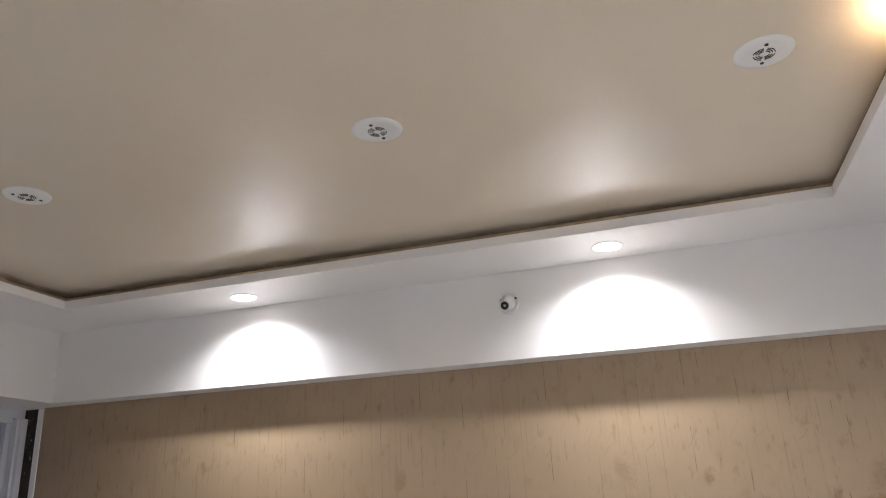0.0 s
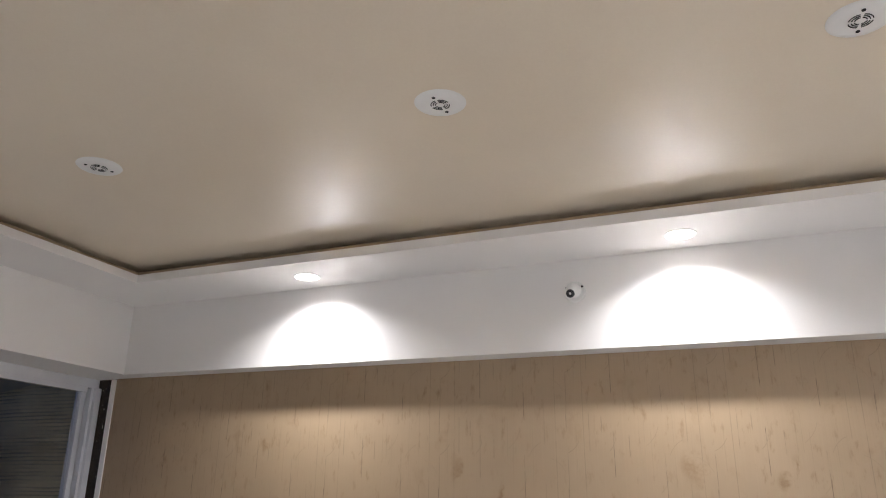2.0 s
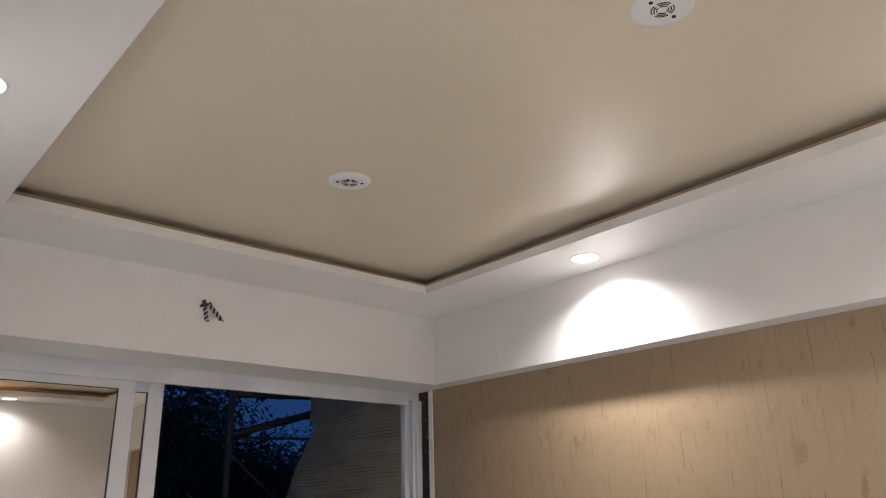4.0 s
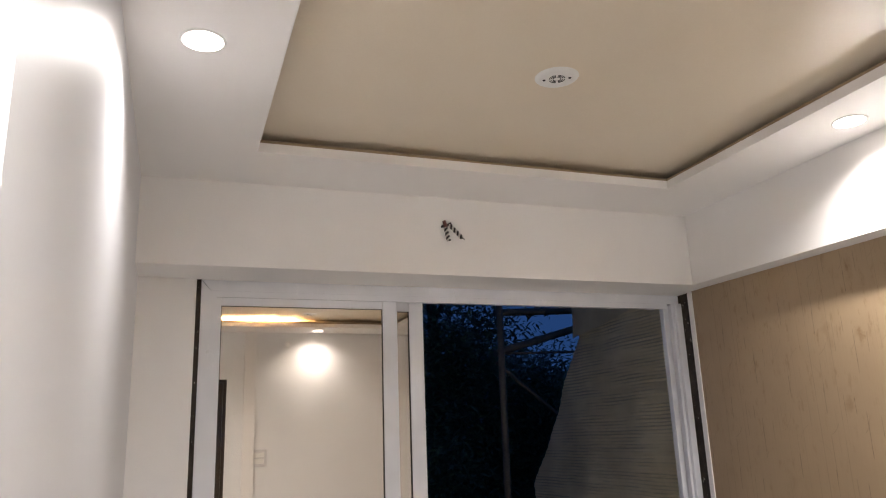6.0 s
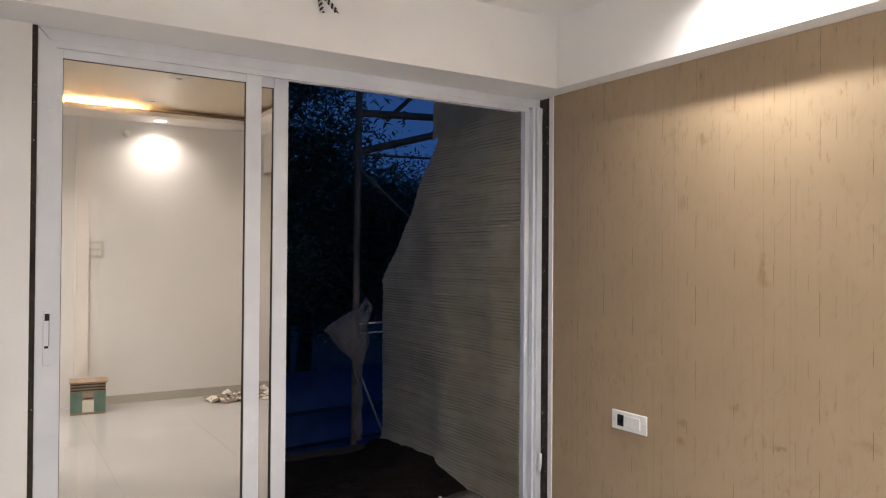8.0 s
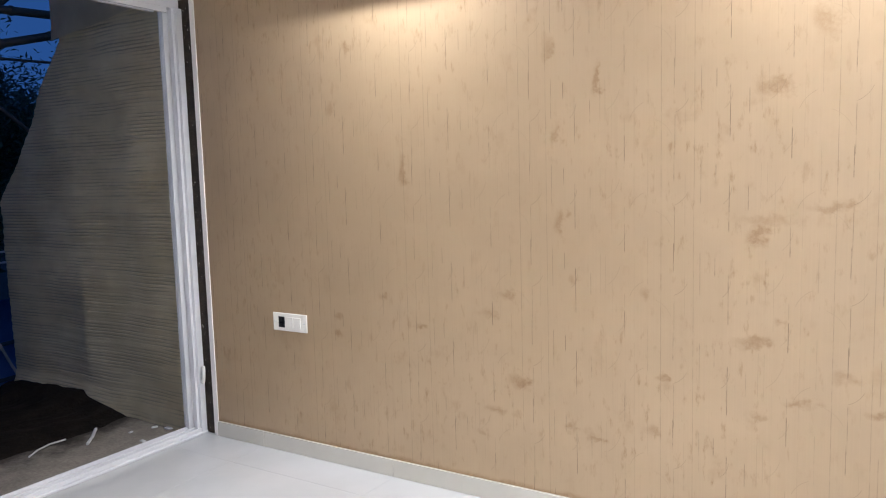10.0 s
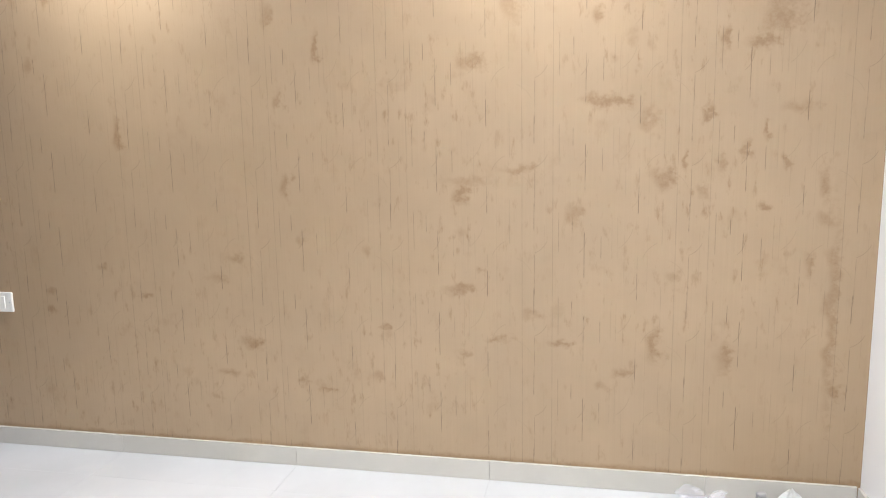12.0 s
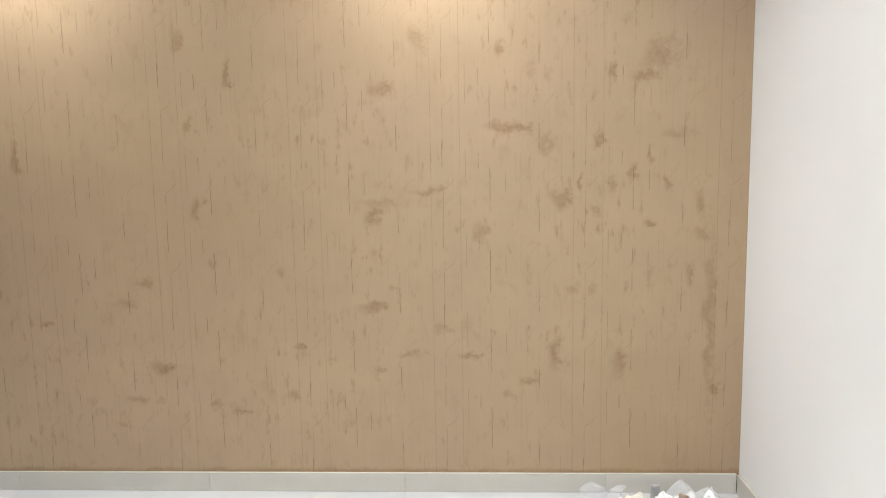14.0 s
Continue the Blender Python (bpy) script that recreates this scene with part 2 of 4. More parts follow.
STAINS_C = [(2.07, .35, .04, .028), (3.61, 1.61, .04, .06), (2.72, .50, .044, .024), (2.41, .58, .036, .02), (2.36, .88, .028, .044), (2.78, .82, .04, .028),
            (3.75, 1.05, .04, .028), (1.22, .80, .032, .024), (1.41, .68, .04, .016), (1.70, .27, .044, .016), (3.69, 1.25, .024, .06), (3.75, 1.30, .02, .048),
            (3.61, 1.19, .032, .06), (3.50, 1.22, .024, .06), (3.55, 1.10, .024, .05), (3.82, 1.20, .026, .05), (3.56, 1.35, .03, .06), (.97, .69, .05, .03),
            (.968, .61, .05, .03), (2.10, .91, .03, .05), (3.90, .85, .03, .08), (1.07, 1.85, .03, .06), (2.0, 1.75, .03, .07), (3.2, 1.7, .05, .05)]
# one printed repeat of the paper: (across, foot, length, strength) and (across, up, radius, angle, half-angle, strength)
DASHES = [(.00, .25, .57, 1.), (.11, .48, .29, .7), (.345, .0, .35, 1.), (.345, .35, .2, .4), (.50, .64, .56, .35), (.585, .75, 1.0, .5), (.67, .02, .53, .6),
          (.665, .80, .35, .9), (.79, .05, .97, .45), (.83, .55, .5, .6), (.92, .77, .23, .9), (.18, .5, .5, .25), (.215, .5, .5, .25), (.26, .2, .6, .2), (.41, .1, .9, .18), (.735, .3, .6, .2)]
ARCS = [(.89, .73, .065, -.45, .40, .5), (.54, .42, .089, 2.4, .36, .35), (.48, .19, .098, .8, .36, .22), (.11, .92, .11, -.6, .34, .3), (.62, .78, .075, -.8, .36, .5), (.20, .30, .085, -.5, .34, .3)]


def make_wallpaper():
    n = N("wallpaper")
    p = n.place()
    sep = n.node("ShaderNodeSeparateXYZ", _0=p)
    x, z = sep.outputs[0], sep.outputs[2]
    warp = n.math("MULTIPLY", n.math("SUBTRACT", n.noise(p, 3.0, 2), 0.5), 0.012)
    uraw = n.math("DIVIDE", n.math("ADD", n.math("SUBTRACT", x, 2.63), n.math("MULTIPLY", warp, 0.3)), 0.53)
    vraw = n.math("DIVIDE", n.math("SUBTRACT", z, 1.018), 0.308)

    def near(raw, at, size):
        """Signed distance in metres to the nearest repeat of a place in the print."""
        return n.math("MULTIPLY", n.math("SUBTRACT", n.math("FRACT", n.math("ADD", raw, 0.5 - at)), 0.5), size)

    # printed vertical dashes
    ink = None
    for u0, v0, ln, k in DASHES:
        across = n.step(n.math("ABSOLUTE", near(uraw, u0, 0.53)), 0.0007, 0.0017, k, 0.0)
        if ln < 0.95:
            w = n.math("ABSOLUTE", near(vraw, v0 + ln / 2, 1.0))
            across = n.math("MULTIPLY", across, n.step(w, ln / 2 - 0.04, ln / 2, 1.0, 0.0))
        ink = across if ink is None else n.math("MAXIMUM", ink, across)
    fade = n.step(n.noise(n.scaled(p, (14, 1, 13)), 1.0, 3, 0.7), 0.34, 0.58, 0.2, 1.0)
    ink = n.math("MULTIPLY", ink, fade)
    # printed arcs
    for u0, v0, r, a0, ha, k in ARCS:
        dx, dz = near(uraw, u0, 0.53), near(vraw, v0, 0.308)
        rr = n.math("SQRT", n.math("ADD", n.math("MULTIPLY", dx, dx), n.math("MULTIPLY", dz, dz)))
        arc = n.step(n.math("ABSOLUTE", n.math("SUBTRACT", rr, r)), 0.0004, 0.0014, k, 0.0)
        side = n.math("ADD", n.math("MULTIPLY", dx, math.cos(a0)), n.math("MULTIPLY", dz, math.sin(a0)))
        ink = n.math("MAXIMUM", ink, n.math("MULTIPLY", arc, n.step(side, r * math.cos(ha) - 0.003, r * math.cos(ha))))
    # woven streaks
    streak = n.noise(n.scaled(p, (170, 1, 1.8)), 1.0, 3, 0.6)
    weave = n.noise(n.scaled(p, (260, 1, 420)), 1.0, 2)
    broad = n.noise(p, 1.3, 3)
    # paste stains
    wob = n.math("MULTIPLY", n.math("SUBTRACT", n.noise(p, 30, 5, 0.7), 0.5), 2.4)
    sx_ = n.math("MULTIPLY_ADD", n.math("SUBTRACT", n.noise(p, 15, 3), 0.5), 0.13, x)
    sz_ = n.math("MULTIPLY_ADD", n.math("SUBTRACT", n.noise(n.scaled(p, (1, 1, -1)), 15, 3), 0.5), 0.09, z)
    stain = None
    for i, (sx, sz, w, h) in enumerate(STAINS_A + STAINS_B + STAINS_C):
        dx = n.math("DIVIDE", n.math("SUBTRACT", sx_, sx), w * 0.60)
        dz = n.math("DIVIDE", n.math("SUBTRACT", sz_, sz), h * 0.60)
        rr = n.math("SQRT", n.math("ADD", n.math("MULTIPLY", dx, dx), n.math("MULTIPLY", dz, dz)))
        m = n.step(n.math("ADD", rr, wob), 0.25, 1.4, 0.6 + 0.4 * ((i * 7) % 5) / 4, 0.0)
        stain = m if stain is None else n.math("MAXIMUM", stain, m)
    blot = n.step(n.noise(n.scaled(p, (9, 1, 6.5)), 1.0, 4, 0.6), 0.57, 0.72)
    blot2 = n.step(n.noise(n.scaled(p, (38, 1, 12)), 1.0, 4, 0.65), 0.55, 0.70)
    stain = n.math("MAXIMUM", stain, n.math("MULTIPLY", n.math("ADD", n.math("MULTIPLY", blot, 0.5), n.math("MULTIPLY", blot2, 0.8)), n.step(broad, 0.40, 0.60, 0.28, 1.0)))
    # paste line along the skirting
    line = n.math("SUBTRACT", n.math("MULTIPLY_ADD", n.noise(n.scaled(p, (9, 1, 9)), 1.0, 5, 0.7), 0.05, 0.068), z)
    stain = n.math("MAXIMUM", stain, n.step(line, -0.006, 0.012, 0.0, 0.8))
    tone = n.math("MULTIPLY_ADD", n.math("SUBTRACT", streak, 0.1), 0.22, n.math("MULTIPLY", n.math("ADD", broad, n.math("MULTIPLY", n.noise(p, 7, 4), 0.6)), 0.45))
    base = n.mix(n.step(tone, 0.3, 0.7), c4(0.366, 0.259, 0.159), c4(0.428, 0.305, 0.190))
    col = n.mix(n.math("MULTIPLY", n.math("MULTIPLY", stain, n.step(n.noise(p, 55, 4, 0.7), 0.3, 0.65, 0.6, 1.0)), 0.82), base, c4(0.235, 0.135, 0.060))
    col = n.mix(n.math("MULTIPLY", ink, 0.68), col, c4(0.075, 0.046, 0.022))
    n.bump(n.math("ADD", n.math("MULTIPLY", streak, 0.6), n.math("MULTIPLY", weave, 0.4)), 0.07, 0.0006)
    return n.set(Base_Color=col, Roughness=n.step(tone, 0.2, 0.8, 0.36, 0.48), Specular_IOR_Level=0.6)


def make_glass():
    n = N("reflective_glass")
    gl = n.node("ShaderNodeBsdfGlossy")
    gl.inputs["Color"].default_value = c4(1.0, 0.90, 0.79)
    gl.inputs["Roughness"].default_value = 0.0
    tr = n.node("ShaderNodeBsdfTransparent")
    tr.inputs["Color"].default_value = c4(0.42, 0.44, 0.42)
    mx = n.node("ShaderNodeMixShader")
    mx.inputs[0].default_value = 0.54
    n.t.links.new(tr.outputs[0], mx.inputs[1])
    n.t.links.new(gl.outputs[0], mx.inputs[2])
    n.t.links.new(mx.outputs[0], n.out.inputs["Surface"])
    return n.m


def make_sacking():
    n = N("sacking_cloth")
    p = n.place()
    sep = n.node("ShaderNodeSeparateXYZ", _0=p)
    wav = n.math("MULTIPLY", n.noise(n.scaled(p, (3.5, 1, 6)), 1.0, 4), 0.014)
    # rumple lines: sunk in the bump, their shade also put into the colour
    rumple = n.math("SINE", n.math("MULTIPLY", n.math("ADD", sep.outputs[2], wav), 330.0))
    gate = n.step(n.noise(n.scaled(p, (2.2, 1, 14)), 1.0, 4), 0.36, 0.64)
    shaded_rumples = n.math("MULTIPLY", n.step(rumple, -0.2, 0.95), gate)
    weave = n.noise(n.scaled(p, (300, 300, 700)), 1.0, 2)
    patch = n.noise(p, 3.0, 4)
    n.bump(n.math("MULTIPLY_ADD", weave, 0.3, n.math("MULTIPLY", shaded_rumples, -0.8)), 0.7, 0.004)
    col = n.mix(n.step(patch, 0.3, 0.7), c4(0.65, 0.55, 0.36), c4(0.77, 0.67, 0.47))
    return n.set(Base_Color=n.mix(n.math("MULTIPLY", shaded_rumples, 0.5), col, c4(0.24, 0.21, 0.155)), Roughness=0.9)


def make_dirty_slab():
    """Concrete with trodden soil spreading out from the heap."""
    n = N("dirty_slab")
    p = n.place()
    sep = n.node("ShaderNodeSeparateXYZ", _0=p)
    g = n.noise(p, 55, 5, 0.65)
    col = n.mix(n.step(n.math("MULTIPLY_ADD", g, 0.5, n.math("MULTIPLY", n.noise(p, 5, 4), 0.5)), 0.3, 0.7), c4(0.17, 0.145, 0.12), c4(0.30, 0.265, 0.225))
    spread = n.math("SUBTRACT", n.math("MULTIPLY_ADD", n.noise(p, 6, 6, 0.7), 0.55, -0.80), sep.outputs[0])
    n.bump(g, 0.6, 0.006)
    return n.set(Base_Color=n.mix(n.step(spread, -0.16, 0.10, 0.0, 0.9), col, c4(0.022, 0.017, 0.013)), Roughness=0.92, Specular_IOR_Level=0.25)


def make_plain_sacking():
    n = N("plain_sacking")
    p = n.place()
    n.bump(n.noise(n.scaled(p, (300, 300, 700)), 1.0, 2), 0.4, 0.002)
    return n.set(Base_Color=n.mix(n.step(n.noise(p, 3.5, 4), 0.3, 0.7), c4(0.56, 0.48, 0.33), c4(0.68, 0.60, 0.44)), Roughness=0.9)


def make_leaf():
    n = N("leaf")
    f = n.t.nodes.new("ShaderNodeNewGeometry").outputs["Random Per Island"]
    return n.set(Base_Color=n.mix(f, c4(0.03, 0.07, 0.04), c4(0.06, 0.125, 0.065)), Roughness=0.5)


def make_film(name, tone, alpha):
    n = N(name)
    p = n.place()
    n.bump(n.noise(p, 45, 4), 0.6, 0.006)
    return n.set(Base_Color=c4(tone, tone, tone * 1.08), Roughness=0.2, Alpha=alpha)


tile_mat, skirt_mat, wallpaper, glass = make_tile(), make_skirting(), make_wallpaper(), make_glass()
sacking, sacking_plain, leaf_mat = make_sacking(), make_plain_sacking(), make_leaf()
dirty_slab = make_dirty_slab()
film_mat, bag_film = make_film("plastic_film", 0.75, 0.2), make_film("bag_film", 0.2, 0.55)
grout = surface("grout", (0.48, 0.48, 0.48), (0.56, 0.56, 0.56), 0.85, 20, 200, 0.2, 0.001)

# ---- large structure ----
ST = "structure"
wall_n = solid("wall_north", box(0.147, 0.0, 0.0, L, 0.12, ZB), wallpaper,
               "tan patterned wallpaper with dark dashes and brown paste stains", "wall", ST)
solid("wall_corner", box(-0.1, 0.008, 0.0, 0.147, 0.12, ZB), raw_gap, "unfinished dark strip of bare wall beside the sliding door", "wall", ST)
solid("trim", box(0.116, -0.006, 0.0, 0.147, 0.008, ZB - 0.003, 0.002), white_paint, "narrow white edge strip between door gap and wallpaper", "trim", ST)
bm = box(BX, BY, ZB, L, 0.12, ZC + 0.12)
for v in bm.verts:
    if v.co.x > 2 and v.co.z < ZB + 0.01:
        v.co.z -= 0.037
solid("beam_north", bm, white_paint, "white painted beam above the papered wall", "beam", ST)
solid("beam_west", box(-0.1, YS, ZB, BX, 0.12, ZC + 0.12), white_paint, "white painted beam above the sliding door", "beam", ST)
solid("wall_west", box(-0.1, YS - 0.15, 0, 0.045, -2.337, ZB), white_paint, "plain white wall strip beside the sliding door", "wall", ST)
bm = box(-0.1, YS - 0.15, 0, XE, YS, ZC + 0.12)
bm_box(bm, XE - 0.15, YB, 0, XE, YS - 0.15, ZC + 0.12)
solid("wall_south", bm, satin_paint, "satin white wall lit by a recessed downlight", "wall", ST)
solid("wall_back", box(XE - 0.15, YB - 0.12, 0, L + 0.14, YB, ZC + 0.12), white_paint, "plain white wall closing the passage", "wall", ST)
DY0, DY1, DZ = -2.80, -1.95, 2.1
bm = box(L, DY1, 0, L + 0.14, 0.12, ZC + 0.12)
bm_box(bm, L, YB, 0, L + 0.14, DY0, ZC + 0.12)
bm_box(bm, L, DY0, DZ, L + 0.14, DY1, ZC + 0.12)
solid("wall_east", bm, cool_white, "plain white wall with a doorway and a downlight glow", "wall", ST)

# false ceiling: a ring with a shallow painted tray
def ring(bm, x0, y0, x1, y1, hx0, hy0, hx1, hy1, z0, z1):
    bm_box(bm, x0, y0, z0, hx0, y1, z1)
    bm_box(bm, hx1, y0, z0, x1, y1, z1)
    bm_box(bm, hx0, y0, z0, hx1, hy0, z1)
    bm_box(bm, hx0, hy1, z0, hx1, y1, z1)


bm = bmesh.new()
ring(bm, BX, YB, L, BY, TX0, TY0, TX1, TY1, ZC, ZC + 0.036)
solid("ceiling", bm, white_paint, "white false ceiling border round a recessed tray", "ceiling", ST)
bm = bmesh.new()
ring(bm, TX0 - 0.02, TY0 - 0.02, TX1 + 0.02, TY1 + 0.02, TX0 - 0.004, TY0 - 0.004, TX1 + 0.004, TY1 + 0.004, ZC + 0.0361, ZC + 0.048)
solid("ceiling_edge", bm, raw_edge, "rough unpainted board edge inside the ceiling tray", "trim", ST)
bm = bmesh.new()
ring(bm, BX, YS, L, BY, TX0 - 0.09, TY0 - 0.09, TX1 + 0.10, TY1 + 0.09, ZC + 0.0362, ZT)
solid("ceiling_reveal", bm, tray_paint, "beige painted upright reveal of the ceiling tray", "trim", ST)
solid("ceiling_tray", box(BX, YS, ZT, L, BY, ZT + 0.05), tray_paint, "beige satin painted tray of the false ceiling", "ceiling", ST)
solid("ceiling_slab", box(-0.1, YB - 0.12, ZC + 0.121, L + 0.14, 0.12, ZC + 0.25), grey_paint, "plain concrete slab above the false ceiling", "ceiling", ST)


# ---- sliding door ----
door = thing("door_1", "white sliding glass door, pushed half open onto a balcony", "sliding door", ST)
FX0, FX1 = -0.085, 0.03


def prism(pts, x0, x1, bevel=0.0):
    """A flat bar cut to the outline pts of (y, z), from x0 to x1."""
    bm = bmesh.new()
    a = [bm.verts.new((x0, y, z)) for y, z in pts]
    b = [bm.verts.new((x1, y, z)) for y, z in pts]
    bm.faces.new(a)
    bm.faces.new(b[::-1])
    for i in range(len(pts)):
        j = (i + 1) % len(pts)
        bm.faces.new((a[i], a[j], b[j], b[i]))
    if bevel:
        bmesh.ops.bevel(bm, geom=list(bm.edges), offset=bevel, segments=2, affect="EDGES")
    return bm


part("frame_head", prism([(-2.316, 2.1995), (0.004, 2.1995), (0.004, 2.155), (-2.279, 2.155)], FX0, FX1, 0.001), upvc, door)
part("frame_jamb", prism([(-2.318, 0.0), (-2.237, 0.0), (-2.237, 2.106), (-2.318, 2.196)], 0.0185, 0.036, 0.002), upvc, door, "wide white mitred side member")
part("handle", box(0.036, -2.292, 0.97, 0.0395, -2.268, 1.17, 0.0015), upvc, door, "white slot pull handle")
part("slot", box(0.038, -2.287, 1.132, 0.0405, -2.271, 1.158, 0.001), hole_black, door)
part("slot", box(0.038, -2.287, 1.032, 0.0405, -2.274, 1.041, 0.001), hole_black, door)
part("groove", box(0.038, -2.2735, 1.041, 0.0402, -2.2715, 1.132), hole_black, door)
bm = box(FX0, -0.03, 0.0, 0.052, 0.004, 2.155, 0.003)
for x0, x1, d in ((0.022, 0.034, 0.045), (-0.03, -0.014, 0.060), (-0.085, -0.066, 0.032)):
    bm_box(bm, x0, -d, 0.025, x1, -0.03, 2.155, 0.002)
part("frame_jamb", bm, upvc, door)
bm = box(-0.066, -2.318, 0.0, 0.062, 0.0, 0.012, 0.003)
for x in (-0.046, 0.0, 0.04):
    bm_box(bm, x - 0.005, -2.27, 0.012, x + 0.005, -0.03, 0.03, 0.002)
part("track", bm, upvc, door, "white sill track with three raised rails")
bm = box(FX0, -2.30, 2.146, -0.066, -0.066, 2.156)
bm_box(bm, -0.03, -2.30, 2.146, -0.0185, -0.066, 2.156)
bm_box(bm, 0.0175, -2.30, 2.130, FX1 - 0.002, -0.066, 2.156)
part("head_channel", bm, upvc, door)
part("packing", box(FX0, -2.336, 0.0, 0.041, -2.319, ZB - 0.002), raw_gap, door, "dark unfilled joint beside the frame")
bm = bmesh.new()
hook = [(0.052, -0.012, 0.275), (0.064, -0.018, 0.270), (0.074, -0.022, 0.285), (0.078, -0.022, 0.33), (0.074, -0.018, 0.36)]
part("lock_keeper", tube(hook, 0.009, 8), plastic_white, door, "small white plastic catch", smooth=True)


def sash(x, y0, y1):
    """One glazed leaf in the plane x between y0 and y1."""
    s = new("sash", None)
    s.parent = door
    w, t, z0, z1 = 0.066, 0.017, 0.035, 2.142
    part("stile", box(x - t, y0, z0, x + t, y0 + w, z1, 0.003), upvc, s)
    part("stile", box(x - t, y1 - w, z0, x + t, y1, z1, 0.003), upvc, s)
    part("rail", box(x - t + 0.001, y0 + w, z0, x + t - 0.001, y1 - w, z0 + 0.07, 0.002), upvc, s)
    part("rail", box(x - t + 0.001, y0 + w, z1 - 0.045, x + t - 0.001, y1 - w, z1, 0.002), upvc, s)
    bm = bmesh.new()
    g = 0.0025
    a0, a1, b0, b1 = y0 + w, y1 - w, z0 + 0.07, z1 - 0.045
    for q in ((a0, b0, a0 + g, b1), (a1 - g, b0, a1, b1), (a0, b0, a1, b0 + g), (a0, b1 - g, a1, b1)):
        bm_box(bm, x - t + 0.006, q[0], q[1], x + t - 0.005, q[2], q[3])
    part("gasket", bm, gasket, s, "black rubber glazing seal")
    pane = part("pane", box(-0.0025, a0 + 0.001, b0 - 1.0, 0.0025, a1 - 0.001, b1 - 1.0), glass, s, "reflective glass pane")
    pane.matrix_local = pose(x, 0, 1.0, 0, 0.25, 0)
    pane.visible_shadow = False
    return s


sash(0.0, -2.302, -1.487)
sash(-0.046, -2.17, -1.352)

# east doorway: casing and an added dark leaf, standing in for the unlit room
d2 = thing("door_2", "dark brown panel standing in for an unlit doorway in a white wall", "door", ST)
leaf = part("leaf", box(L + 0.05, DY0 + 0.03, 0.005, L + 0.09, DY1 - 0.03, DZ - 0.03, 0.003), dark_brown, d2)
part("knob", lathe([(0, 0), (0.012, 0), (0.012, 0.03), (0.026, 0.04), (0.026, 0.055), (0, 0.06)], 16, m=pose(L + 0.05, DY1 - 0.1, 1.0, 0, -90, 0)), steel, leaf, "round steel knob", True)
part("frame", box(L + 0.02, DY0, 0, L + 0.12, DY0 + 0.03, DZ), dark_brown, d2)
part("frame", box(L + 0.02, DY1 - 0.03, 0, L + 0.12, DY1, DZ), dark_brown, d2)
part("frame", box(L + 0.02, DY0 + 0.03, DZ - 0.03, L + 0.12, DY1 - 0.03, DZ), dark_brown, d2)
solid("wall_pilaster", box(L - 0.03, -1.80, 0, L, -1.69, ZC, 0.004), white_paint, "shallow white pilaster on the plain wall", "pilaster", ST)

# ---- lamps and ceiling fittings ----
# fourth (by symmetry) and sixth (passage) are unseen, added and driven as fill
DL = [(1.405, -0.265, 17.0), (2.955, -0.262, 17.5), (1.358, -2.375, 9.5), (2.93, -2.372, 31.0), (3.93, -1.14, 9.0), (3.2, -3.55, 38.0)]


def downlight():
    o = thing("downlight", "round white recessed downlight, switched on", "downlight", group="ceiling downlights")
    part("rim", lathe([(0.0505, -0.0032), (0.053, -0.0032), (0.057, -0.002), (0.058, 0.0), (0.050, 0.0)], 40), plastic_white, o, smooth=True)
    part("diffuser", lathe([(0.0, -0.0055), (0.03, -0.005), (0.0505, -0.0035)], 40), lamp_glow, o, "glowing white lens", True)
    return o


first = downlight()
first.matrix_world = pose(DL[0][0], DL[0][1], ZC)
# copies, the two unseen fill fittings among them
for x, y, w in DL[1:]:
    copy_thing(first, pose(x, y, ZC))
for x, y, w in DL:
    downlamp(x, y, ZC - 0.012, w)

# warm strip lying in the tray's edge
strip = thing("led_strip", "warm yellow LED strip lying in the tray recess", "led strip", at=pose(TX1 + 0.045, -1.74, ZC + 0.037))
part("tape", box(-0.006, -0.365, 0, 0.006, 0.365, 0.003), plastic_white, strip)
part("diffuser", box(-0.005, -0.36, 0.003, 0.005, 0.36, 0.008, 0.002), warm_glow, strip, "glowing warm strip")


def speaker():
    """Round ceiling grille: disc, slotted centre rings, two screw holes."""
    o = thing("ceiling_speaker", "round white plastic ceiling grille with slotted black centre", "speaker", group="ceiling grilles")
    part("disc", lathe([(0.0, -0.006), (0.050, -0.006), (0.054, -0.0055), (0.066, -0.003), (0.069, 0.0), (0.0, 0.0)], 48), plastic_white, o, smooth=True)
    for r in (0.0125, 0.0185, 0.0245):
        for k in range(4):
            bm = bmesh.new()
            a0 = k * math.pi / 2 + 0.16
            steps = 8
            a1 = (k + 1) * math.pi / 2 - 0.16
            lo, hi = [], []
            for i in range(steps + 1):
                a = a0 + (a1 - a0) * i / steps
                for rr, lst in ((r - 0.0012, lo), (r + 0.0012, hi)):
                    lst.append((bm.verts.new((rr * math.cos(a), rr * math.sin(a), -0.0072)), bm.verts.new((rr * math.cos(a), rr * math.sin(a), -0.005))))
            for i in range(steps):
                bm.faces.new((lo[i][0], lo[i + 1][0], hi[i + 1][0], hi[i][0]))
                bm.faces.new((lo[i][0], lo[i][1], lo[i + 1][1], lo[i + 1][0]))
                bm.faces.new((hi[i][0], hi[i + 1][0], hi[i + 1][1], hi[i][1]))
            part("slot", bm, hole_black, o)
    for s in (-1, 1):
        part("screw_hole", lathe([(0, -0.0075), (0.0048, -0.0075), (0.0048, -0.005)], 12, m=pose(s * 0.040, 0, 0)), hole_black, o)
    return o


sp = speaker()
sp.matrix_world = pose(1.287, -1.321, ZT, 0, 0, 62)
